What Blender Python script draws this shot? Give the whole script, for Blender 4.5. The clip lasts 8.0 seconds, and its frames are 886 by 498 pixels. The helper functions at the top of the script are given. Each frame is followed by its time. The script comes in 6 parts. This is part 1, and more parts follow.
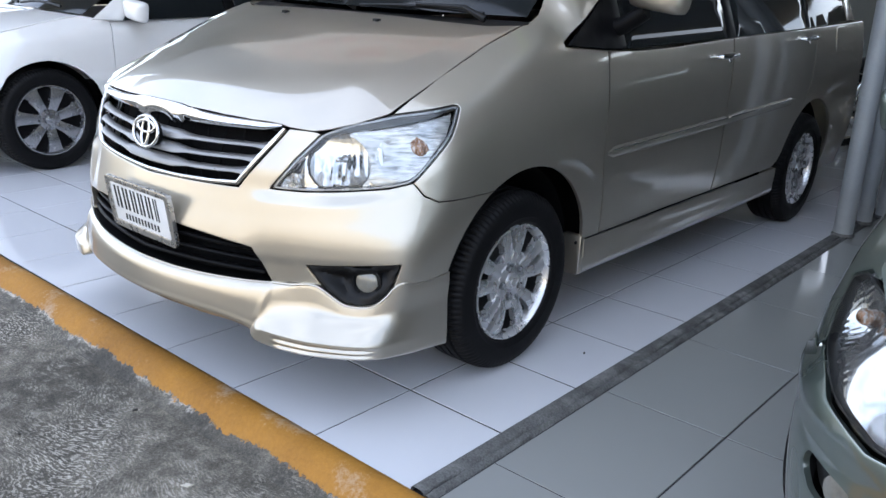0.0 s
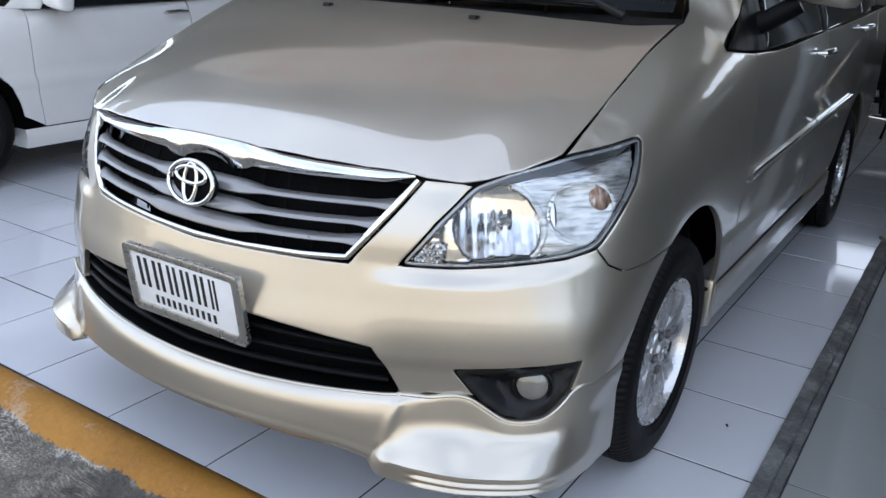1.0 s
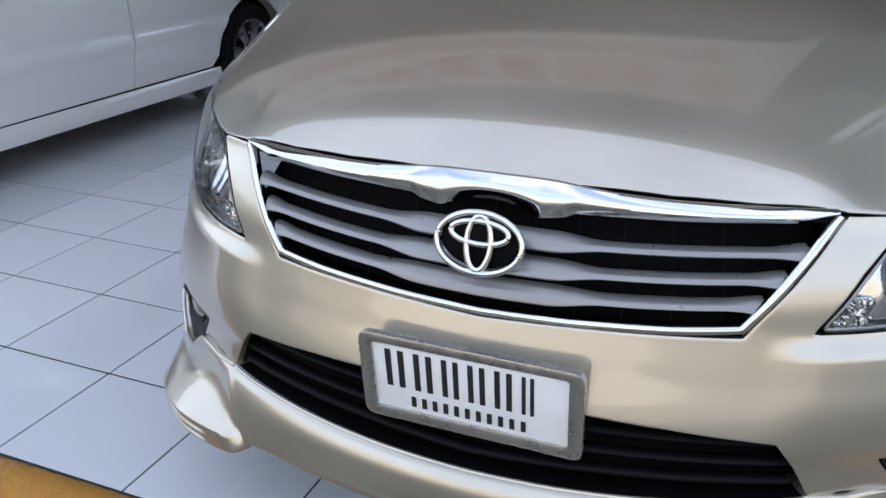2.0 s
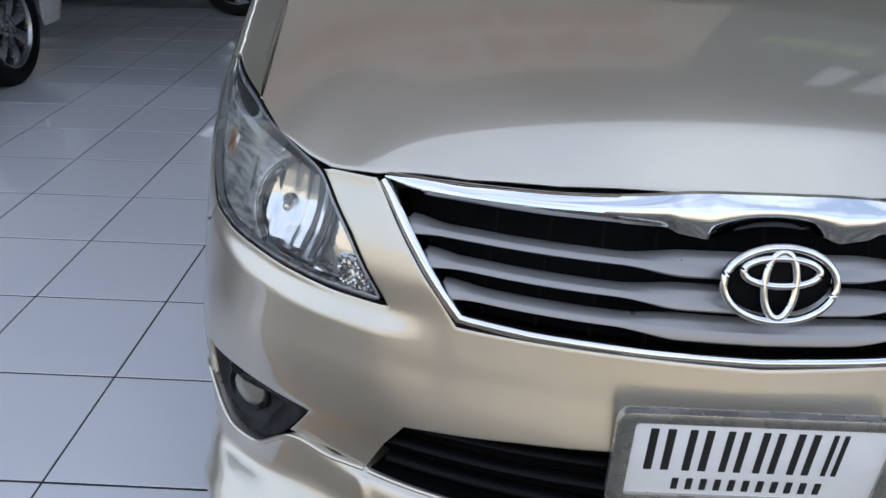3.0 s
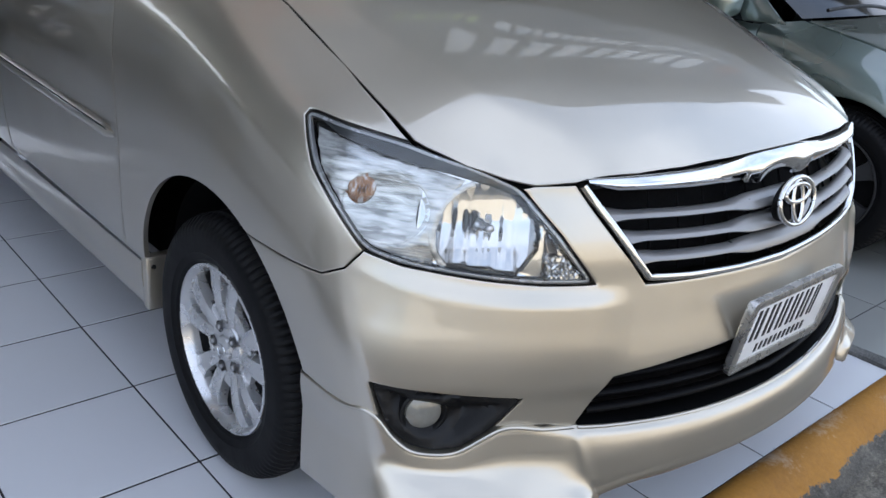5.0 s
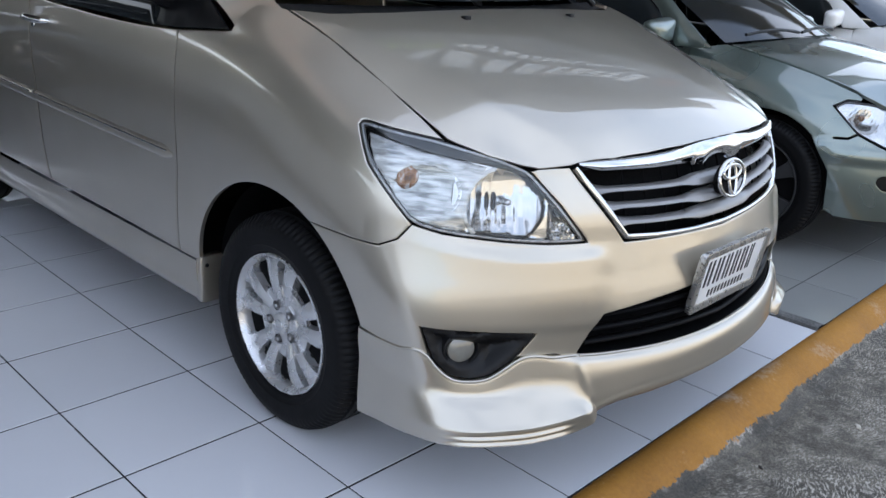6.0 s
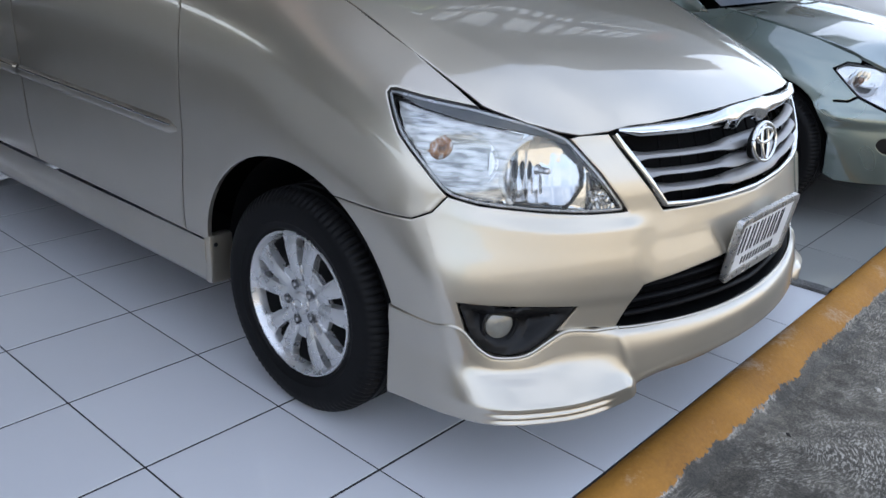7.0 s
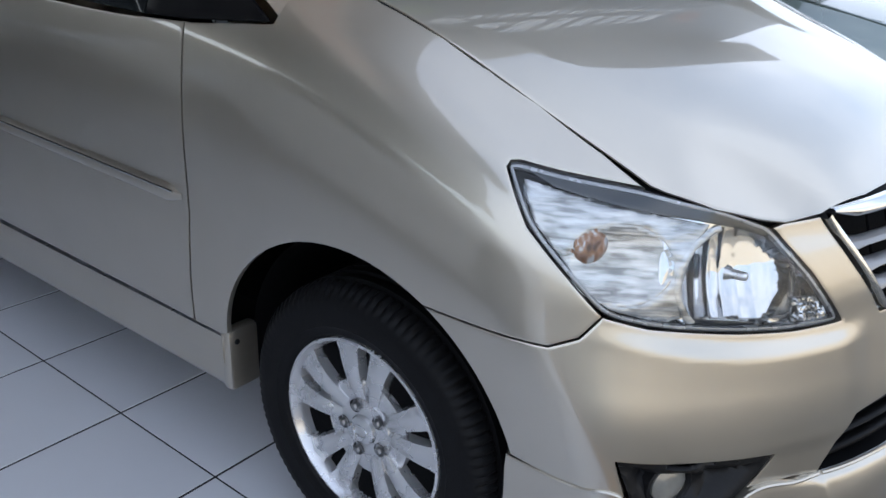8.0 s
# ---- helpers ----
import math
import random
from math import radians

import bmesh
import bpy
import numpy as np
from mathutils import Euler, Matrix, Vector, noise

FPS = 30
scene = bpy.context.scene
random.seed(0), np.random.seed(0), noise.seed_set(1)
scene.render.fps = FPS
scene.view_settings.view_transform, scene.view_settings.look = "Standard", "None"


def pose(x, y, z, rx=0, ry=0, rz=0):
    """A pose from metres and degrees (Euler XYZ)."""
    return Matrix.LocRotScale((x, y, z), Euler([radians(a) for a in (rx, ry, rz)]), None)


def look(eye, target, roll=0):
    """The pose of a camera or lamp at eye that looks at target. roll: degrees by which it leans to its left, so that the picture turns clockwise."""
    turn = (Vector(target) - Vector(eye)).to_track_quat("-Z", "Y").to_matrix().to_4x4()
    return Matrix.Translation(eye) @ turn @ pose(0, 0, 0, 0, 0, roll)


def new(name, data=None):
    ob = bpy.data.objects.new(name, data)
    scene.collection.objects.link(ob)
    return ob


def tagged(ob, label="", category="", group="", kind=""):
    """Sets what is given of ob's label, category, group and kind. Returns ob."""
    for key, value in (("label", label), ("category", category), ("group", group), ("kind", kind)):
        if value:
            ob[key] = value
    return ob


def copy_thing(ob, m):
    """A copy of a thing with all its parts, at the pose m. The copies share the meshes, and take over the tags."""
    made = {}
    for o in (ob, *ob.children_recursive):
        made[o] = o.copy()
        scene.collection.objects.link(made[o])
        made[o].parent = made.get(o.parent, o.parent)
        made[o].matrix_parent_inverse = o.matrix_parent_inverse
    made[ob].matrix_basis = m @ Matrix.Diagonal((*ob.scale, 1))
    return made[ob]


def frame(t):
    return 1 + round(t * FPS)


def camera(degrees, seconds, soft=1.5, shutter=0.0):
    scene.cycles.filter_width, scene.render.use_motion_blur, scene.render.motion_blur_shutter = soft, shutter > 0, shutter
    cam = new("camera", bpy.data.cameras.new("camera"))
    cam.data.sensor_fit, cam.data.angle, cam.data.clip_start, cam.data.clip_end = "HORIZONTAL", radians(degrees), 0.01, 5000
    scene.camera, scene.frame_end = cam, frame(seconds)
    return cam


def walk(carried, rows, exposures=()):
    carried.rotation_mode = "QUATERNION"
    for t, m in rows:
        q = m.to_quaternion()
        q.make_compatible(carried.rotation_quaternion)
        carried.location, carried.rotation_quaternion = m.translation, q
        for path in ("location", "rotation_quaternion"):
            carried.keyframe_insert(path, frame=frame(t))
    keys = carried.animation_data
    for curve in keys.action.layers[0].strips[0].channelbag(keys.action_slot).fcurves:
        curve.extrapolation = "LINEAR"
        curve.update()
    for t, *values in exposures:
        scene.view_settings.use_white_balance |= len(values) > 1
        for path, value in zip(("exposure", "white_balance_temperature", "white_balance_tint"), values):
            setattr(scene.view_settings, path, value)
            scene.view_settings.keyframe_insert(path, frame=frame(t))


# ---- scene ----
from mathutils import geometry
# ---- camera rows ----
cam = camera(55.5, 8.0)


EXPOSURES = [(0.0, 1.86), (1.0, 1.58), (1.6, 1.52), (2.2, 1.33), (3.5, 1.22), (4.2, 1.31), (6.5, 1.42), (8.0, 1.33)]
PATH = [
    (0, (2.457, -2.234, 1.331), (1.216, -0.796, 0.703), 2.3),
    (0.5, (1.955, -2.197, 1.331), (0.791, -0.695, 0.709), 2.0),
    (1, (1.454, -2.084, 1.319), (0.444, -0.491, 0.653), 2.5),
    (1.5, (0.927, -2.113, 1.315), (0.101, -0.442, 0.59), 2.2),
    (2, (0.405, -2.015, 1.314), (-0.282, -0.304, 0.541), 0.3),
    (2.2, (0.257, -1.972, 1.31), (-0.349, -0.23, 0.536), 1.3),
    (3.3, (-0.642, -1.728, 1.296), (-0.408, 0.05, 0.412), 2.8),
    (3.5, (-0.785, -1.666, 1.281), (-0.354, 0.082, 0.411), 4.5),
    (4, (-1.123, -1.575, 1.269), (-0.279, 0.019, 0.405), 4.6),
    (4.2, (-1.194, -1.518, 1.273), (-0.292, 0.038, 0.399), 3.5),
    (5.3, (-1.813, -1.674, 1.327), (-0.49, -0.36, 0.603), 4.8),
    (5.5, (-1.889, -1.743, 1.324), (-0.57, -0.419, 0.611), 3.6),
    (6, (-2.12, -1.816, 1.344), (-0.752, -0.521, 0.672), 3.4),
    (6.5, (-2.316, -1.79, 1.325), (-0.924, -0.533, 0.632), 2.3),
    (7, (-2.173, -1.649, 1.308), (-0.765, -0.43, 0.581), 2.9),
    (7.5, (-1.974, -1.364, 1.317), (-0.56, -0.162, 0.572), 3.0),
    (8, (-1.896, -1.0, 1.337), (-0.441, 0.127, 0.554), 2.0),
]
walk(cam, [(t, look(eye, target, roll)) for t, eye, target, roll in PATH], EXPOSURES)
# ---- end of camera ----


# ---- light ----
world = bpy.data.worlds.new("world")
scene.world = world
world.use_nodes = True
sky = world.node_tree.nodes.new("ShaderNodeTexSky")
sky.sky_type, sky.sun_disc = "NISHITA", False
sky.sun_elevation, sky.sun_rotation = radians(47), radians(342)
sky.dust_density, sky.air_density, sky.ozone_density = 1.6, 1.0, 1.2
world.node_tree.nodes["Background"].inputs["Strength"].default_value = 0.15
wt = world.node_tree
way = wt.nodes.new("ShaderNodeTexCoord")
puff = wt.nodes.new("ShaderNodeTexNoise")
puff.inputs["Scale"].default_value, puff.inputs["Detail"].default_value, puff.inputs["Roughness"].default_value = 2.6, 6.0, 0.55
cover = wt.nodes.new("ShaderNodeMapRange")
cover.inputs["From Min"].default_value, cover.inputs["From Max"].default_value = 0.40, 0.60
cover.inputs["To Min"].default_value, cover.inputs["To Max"].default_value = 0.25, 0.85
veil = wt.nodes.new("ShaderNodeMix")
veil.data_type = "RGBA"
veil.inputs[7].default_value = (4.4, 4.88, 5.9, 1)
wt.links.new(way.outputs["Generated"], puff.inputs["Vector"])
wt.links.new(puff.outputs["Fac"], cover.inputs["Value"])
wt.links.new(cover.outputs[0], veil.inputs[0])
wt.links.new(sky.outputs[0], veil.inputs[6])
wt.links.new(veil.outputs[2], wt.nodes["Background"].inputs["Color"])
sun = new("sun", bpy.data.lights.new("sun", "SUN"))
sun.data.energy, sun.data.angle, sun.data.color = 4.0, radians(0.6), (1.0, 0.93, 0.82)
sun.matrix_world = look((0, 0, 0), (-0.25, -0.75, -0.85))


# ---- materials ----
def material(name, build):
    m = bpy.data.materials.new(name)
    m.use_nodes = True
    t = m.node_tree
    t.nodes.clear()
    out = t.nodes.new("ShaderNodeOutputMaterial")
    t.links.new(build(t), out.inputs["Surface"])
    return m


def node(t, kind, **values):
    n = t.nodes.new(kind)
    for key, value in values.items():
        n.inputs[key.replace("_", " ")].default_value = value
    return n


def noise_of(t, scale, detail=3.0, rough=0.55, where="Object", stretch=(1, 1, 1)):
    c = t.nodes.new("ShaderNodeTexCoord")
    m = node(t, "ShaderNodeMapping")
    m.inputs["Scale"].default_value = stretch
    n = node(t, "ShaderNodeTexNoise", Scale=scale, Detail=detail, Roughness=rough)
    t.links.new(c.outputs[where], m.inputs["Vector"])
    t.links.new(m.outputs[0], n.inputs["Vector"])
    return n.outputs["Fac"]


def ramp(t, fac, stops):
    r = t.nodes.new("ShaderNodeValToRGB")
    e = r.color_ramp.elements
    while len(e) < len(stops):
        e.new(0.5)
    for k, (at, c) in zip(e, stops):
        k.position, k.color = at, (*c, 1)
    t.links.new(fac, r.inputs[0])
    return r.outputs[0]


def mix(t, fac, a, b, kind="MIX"):
    m = t.nodes.new("ShaderNodeMix")
    m.data_type, m.blend_type = "RGBA", kind
    for v, k in ((fac, 0), (a, 6), (b, 7)):
        if hasattr(v, "links"):
            t.links.new(v, m.inputs[k])
        else:
            m.inputs[k].default_value = v if k == 0 else (*v, 1)
    return m.outputs[2]


def add(t, a, b, how="ADD"):
    m = t.nodes.new("ShaderNodeMath")
    m.operation = how
    for v, k in ((a, 0), (b, 1)):
        if hasattr(v, "links"):
            t.links.new(v, m.inputs[k])
        else:
            m.inputs[k].default_value = v
    return m.outputs[0]


def bump(t, height, strength, distance=0.01, after=None):
    b = node(t, "ShaderNodeBump", Strength=strength, Distance=distance)
    t.links.new(height, b.inputs["Height"])
    if after is not None:
        t.links.new(after, b.inputs["Normal"])
    return b.outputs[0]


def shiny(t, color, rough, metal=0.0, coat=0.0, normal=None, spec=0.5, coat_rough=0.03):
    p = t.nodes.new("ShaderNodeBsdfPrincipled")
    for v, k in ((color, "Base Color"), (rough, "Roughness"), (metal, "Metallic")):
        if hasattr(v, "links"):
            t.links.new(v, p.inputs[k])
        else:
            p.inputs[k].default_value = (*v, 1) if k == "Base Color" else v
    p.inputs["Coat Weight"].default_value, p.inputs["Coat Roughness"].default_value = coat, coat_rough
    p.inputs["Specular IOR Level"].default_value = spec
    if normal is not None:
        t.links.new(normal, p.inputs["Normal"])
    return p.outputs[0]


def shade(c, k):
    return tuple(min(v * k, 1.0) for v in c)


def plain(name, color, rough=0.5, metal=0.0, vary=0.12, scale=9.0, relief=0.1, grain=140.0, coat=0.0, spec=0.5):
    """A surface with stains at one scale and grain at a finer one."""

    def build(t):
        big, fine = noise_of(t, scale), noise_of(t, grain, 2.0)
        c = ramp(t, big, ((0.3, shade(color, 1 - vary)), (0.7, shade(color, 1 + vary))))
        c = mix(t, 0.25 * vary / 0.12 if vary < 0.4 else 0.5, c, ramp(t, fine, ((0.35, shade(color, 1 - vary)), (0.65, shade(color, 1 + vary)))))
        r = ramp(t, big, ((0.3, (max(rough - 0.06, 0.02),) * 3), (0.7, (min(rough + 0.06, 1),) * 3)))
        return shiny(t, c, r, metal, coat, bump(t, fine, relief, 0.002), spec)

    return material(name, build)


def car_paint(name, color, metal=0.75, rough=0.30, dust=0.04):
    """Metal-flake paint under clear lacquer, with a breath of dust."""

    def build(t):
        film = noise_of(t, 3.0, 1.0)
        c = ramp(t, noise_of(t, 7.0, 2.0), ((0.3, shade(color, 0.985)), (0.7, shade(color, 1.015))))
        c = mix(t, dust, c, (0.45, 0.43, 0.40))
        r = ramp(t, film, ((0.3, (rough - 0.03,) * 3), (0.75, (rough + 0.07,) * 3)))
        p = t.nodes.new("ShaderNodeBsdfPrincipled")
        t.links.new(c, p.inputs["Base Color"])
        t.links.new(r, p.inputs["Roughness"])
        p.inputs["Metallic"].default_value = metal
        p.inputs["Coat Weight"].default_value, p.inputs["Coat Roughness"].default_value = 1.0, 0.03
        p.inputs["Coat IOR"].default_value = 1.85
        return p.outputs[0]

    return material(name, build)


def clear(name, tint=(1, 1, 1), rough=0.02):
    """A thin clear cover: sees through, with the gloss of its face."""

    def build(t):
        f = node(t, "ShaderNodeFresnel", IOR=1.45)
        a, b = t.nodes.new("ShaderNodeBsdfTransparent"), node(t, "ShaderNodeBsdfGlossy", Roughness=rough)
        a.inputs[0].default_value = (*tint, 1)
        m = t.nodes.new("ShaderNodeMixShader")
        t.links.new(f.outputs[0], m.inputs[0])
        t.links.new(a.outputs[0], m.inputs[1])
        t.links.new(b.outputs[0], m.inputs[2])
        return m.outputs[0]

    return material(name, build)


CHAMPAGNE = car_paint("champagne_paint", (0.500, 0.456, 0.376), metal=0.87, rough=0.34, dust=0.02)
WHITE_PAINT = car_paint("white_paint", (0.80, 0.785, 0.755), metal=0.0, rough=0.35)
GREEN_SILVER = car_paint("green_silver_paint", (0.165, 0.21, 0.19), metal=0.8, rough=0.28)
DARK_PAINT = car_paint("dark_paint", (0.05, 0.055, 0.06), metal=0.4)
CHROME = plain("chrome", (0.70, 0.71, 0.72), 0.07, 1.0, 0.03, 12, 0.0)
SATIN = plain("grey_slat_paint", (0.27, 0.265, 0.262), 0.33, 0.6, 0.05, 20, 0.03)
MIRRORED = plain("lamp_reflector", (0.62, 0.62, 0.62), 0.08, 0.95, 0.03, 30, 0.0)


def frost_build(t, tint=(0.52, 0.525, 0.52)):
    c = t.nodes.new("ShaderNodeTexCoord")
    rib = node(t, "ShaderNodeTexWave", Scale=60.0, Distortion=1.2, Detail=2.0)
    rib.bands_direction = "Z"
    t.links.new(c.outputs["Object"], rib.inputs["Vector"])
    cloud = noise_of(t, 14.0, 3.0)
    # light and dark streaks painted into the tint as glints of ribbed plastic
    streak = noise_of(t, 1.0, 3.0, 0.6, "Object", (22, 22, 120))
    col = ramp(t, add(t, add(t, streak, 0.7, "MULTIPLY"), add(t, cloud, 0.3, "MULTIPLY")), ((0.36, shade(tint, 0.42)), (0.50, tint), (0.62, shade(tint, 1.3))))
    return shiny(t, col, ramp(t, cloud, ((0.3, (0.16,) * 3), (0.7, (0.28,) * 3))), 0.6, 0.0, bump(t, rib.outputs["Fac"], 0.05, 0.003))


BEZEL = plain("lamp_edge_plastic", (0.36, 0.365, 0.37), 0.25, 0.5, 0.05, 20, 0.02)
FROST = material("frosted_plastic_painted_glints", frost_build)
ALLOY = plain("wheel_alloy", (0.64, 0.64, 0.645), 0.28, 0.75, 0.04, 20, 0.0)
SMOKE = plain("smoky_lamp_trim", (0.065, 0.068, 0.07), 0.18, 0.4, 0.06, 20, 0.0)
BLACK = plain("black_plastic", (0.007, 0.007, 0.0075), 0.45, 0.0, 0.2, 15, 0.15, spec=0.25)
GLOSS_BLACK = plain("black_trim", (0.004, 0.004, 0.0045), 0.42, 0.0, 0.15, 15, 0.02, spec=0.08)
# near-black for the housings; also painted in for shade behind openings
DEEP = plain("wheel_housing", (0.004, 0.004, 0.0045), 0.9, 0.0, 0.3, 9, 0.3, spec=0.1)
SEAM = plain("rubber_seal", (0.012, 0.012, 0.012), 0.6, 0.0, 0.2, 15, 0.1)
RUBBER = plain("tyre_rubber", (0.0045, 0.0045, 0.005), 0.55, 0.0, 0.3, 14, 0.12, 220, spec=0.15)
NUT = plain("wheel_nut_steel", (0.26, 0.26, 0.265), 0.35, 0.8, 0.1, 40, 0.05)
# the wheel alloy in darker grey, recess shade put into the colour
NUT_HOLE_SHADE = plain("shaded_nut_recess", (0.10, 0.10, 0.105), 0.5, 0.6, 0.1, 40, 0.05)
GREY_RIM = plain("grey_wheel_alloy", (0.36, 0.36, 0.368), 0.24, 0.85, 0.06, 20, 0.02)
DARK_RIM = plain("dull_dark_rim", (0.035, 0.035, 0.037), 0.55, 0.3, 0.15, 20, 0.05)
IRON = plain("brake_iron", (0.06, 0.055, 0.05), 0.55, 0.6, 0.3, 25, 0.2)
LENS = clear("clear_lens", (0.97, 0.98, 0.98))
GLASS = plain("dark_window_glass", (0.012, 0.014, 0.015), 0.03, 0.0, 0.1, 4, 0.0, spec=0.28)


def amber_build(t):
    """Dull amber plastic with dark and pale streaks and a ribbed face."""
    streak = noise_of(t, 1.0, 3.0, 0.6, "Object", (110, 110, 30))
    col = ramp(t, streak, ((0.36, (0.075, 0.045, 0.030)), (0.47, (0.27, 0.135, 0.070)), (0.56, (0.34, 0.22, 0.15)), (0.64, (0.52, 0.50, 0.48))))
    return shiny(t, col, 0.22, 0.4, 0.0, bump(t, streak, 0.2, 0.004))


AMBER = material("amber_plastic", amber_build)
FOG_GLASS = plain("fog_lamp_glass", (0.24, 0.235, 0.21), 0.16, 0.3, 0.12, 40, 0.2, coat=0.5)
PLATE_WHITE = plain("plate_white", (0.78, 0.78, 0.78), 0.35, 0.0, 0.03, 20, 0.02)
PLATE_FRAME = plain("plate_frame_metal", (0.50, 0.485, 0.46), 0.28, 0.9, 0.06, 25, 0.05)
INK = plain("black_ink", (0.015, 0.015, 0.015), 0.45, 0.0, 0.1, 30, 0.02)
PIPE = plain("grey_pipe_paint", (0.33, 0.35, 0.36), 0.4, 0.1, 0.12, 6, 0.08)
CEILING = plain("ceiling_board", (0.15, 0.147, 0.125), 0.8, 0.0, 0.1, 2, 0.1)
WALL = plain("wall_plaster", (0.20, 0.205, 0.20), 0.8, 0.0, 0.08, 2, 0.15)
SAND = plain("bounce_wall_sand", (0.49, 0.450, 0.385), 0.8, 0.0, 0.1, 1.2, 0.15)
CREAM = plain("cream_sign_sheet", (0.44, 0.38, 0.31), 0.5, 0.0, 0.06, 2, 0.03)
GREY_SIGN = plain("grey_sign_sheet", (0.10, 0.105, 0.105), 0.5, 0.0, 0.06, 2, 0.03)
RED = plain("faded_red_print", (0.36, 0.19, 0.14), 0.5, 0.0, 0.1, 3, 0.03)
SIGN_WHITE = plain("white_print", (0.75, 0.76, 0.76), 0.5, 0.0, 0.05, 3, 0.03)
SIGN_GREEN = plain("green_print", (0.45, 0.55, 0.20), 0.5, 0.0, 0.05, 3, 0.03)


def tile_build(color, rough):
    def build(t):
        info = t.nodes.new("ShaderNodeObjectInfo")
        film, fine = noise_of(t, 2.2, 4.0), noise_of(t, 24.0, 3.0)
        c = ramp(t, info.outputs["Random"], ((0.0, shade(color, 0.955)), (1.0, shade(color, 1.03))))
        c = mix(t, 0.35, c, ramp(t, film, ((0.3, shade(color, 0.93)), (0.7, shade(color, 1.03)))))
        r = ramp(t, fine, ((0.3, (rough,) * 3), (0.75, (rough + 0.06,) * 3)))
        return shiny(t, c, r, 0.0, 0.0, bump(t, film, 0.02, 0.01), 0.5)

    return build


WHITE_TILE = material("white_floor_tile", tile_build((0.63, 0.638, 0.663), 0.04))
GREY_TILE = material("grey_floor_tile", tile_build((0.27, 0.275, 0.265), 0.06))
GROUT = plain("dark_grout", (0.018, 0.018, 0.02), 0.85, 0.0, 0.3, 12, 0.2)


def above(t, axis, low, high):
    """0 at one height of the object, 1 at another."""
    c, x = t.nodes.new("ShaderNodeTexCoord"), t.nodes.new("ShaderNodeSeparateXYZ")
    m = t.nodes.new("ShaderNodeMapRange")
    t.links.new(c.outputs["Object"], x.inputs[0])
    t.links.new(x.outputs[axis], m.inputs["Value"])
    m.inputs["From Min"].default_value, m.inputs["From Max"].default_value = low, high
    return m.outputs[0]


def brushed(t, base, light):
    """Old trowelled concrete: dark ground, swirling pale brush marks, patches and grit."""
    c = t.nodes.new("ShaderNodeTexCoord")
    swirl = node(t, "ShaderNodeTexNoise", Scale=2.3, Detail=2.0)
    t.links.new(c.outputs["Object"], swirl.inputs["Vector"])
    bend = t.nodes.new("ShaderNodeVectorMath")
    bend.operation = "MULTIPLY_ADD"
    bend.inputs[1].default_value = (0.32, 0.32, 0.0)
    t.links.new(swirl.outputs["Color"], bend.inputs[0])
    t.links.new(c.outputs["Object"], bend.inputs[2])
    m = node(t, "ShaderNodeMapping")
    m.inputs["Rotation"].default_value, m.inputs["Scale"].default_value = (0, 0, 0.9), (48.0, 150.0, 1.0)
    marks = node(t, "ShaderNodeTexNoise", Scale=1.0, Detail=3.0, Roughness=0.6)
    t.links.new(bend.outputs[0], m.inputs["Vector"])
    t.links.new(m.outputs[0], marks.inputs["Vector"])
    big, mid, fine, grit = noise_of(t, 1.6, 5.0, 0.6), noise_of(t, 14.0, 7.0, 0.66), noise_of(t, 120.0, 4.0, 0.7), noise_of(t, 420.0, 2.0)
    col = ramp(t, add(t, add(t, mid, 0.5, "MULTIPLY"), add(t, fine, 0.5, "MULTIPLY")), ((0.40, shade(base, 0.50)), (0.50, shade(base, 0.95)), (0.60, shade(base, 1.55))))
    damp = ramp(t, noise_of(t, 2.1, 5.0, 0.6), ((0.42, (0.62, 0.62, 0.60)), (0.56, (1.1, 1.1, 1.08))))
    col = mix(t, 1.0, col, damp, "MULTIPLY")
    where = ramp(t, add(t, add(t, big, 0.7, "MULTIPLY"), add(t, mid, 0.3, "MULTIPLY")), ((0.44, (0, 0, 0)), (0.56, (1, 1, 1))))
    line = ramp(t, marks.outputs["Fac"], ((0.50, (0, 0, 0)), (0.57, (1, 1, 1))))
    pale = mix(t, add(t, add(t, where, line, "MULTIPLY"), 0.88, "MULTIPLY"), col, light)
    patch = ramp(t, noise_of(t, 6.5, 9.0, 0.7), ((0.60, (0, 0, 0)), (0.70, (0.45,) * 3)))
    pale = mix(t, patch, pale, shade(light, 0.75))
    pale = mix(t, 0.5, pale, ramp(t, grit, ((0.36, (0.25,) * 3), (0.64, (1.6,) * 3))), "MULTIPLY")
    rise = add(t, fine, add(t, marks.outputs["Fac"], 0.6, "MULTIPLY"))
    return pale, bump(t, rise, 0.35, 0.004, bump(t, mid, 0.25, 0.01))


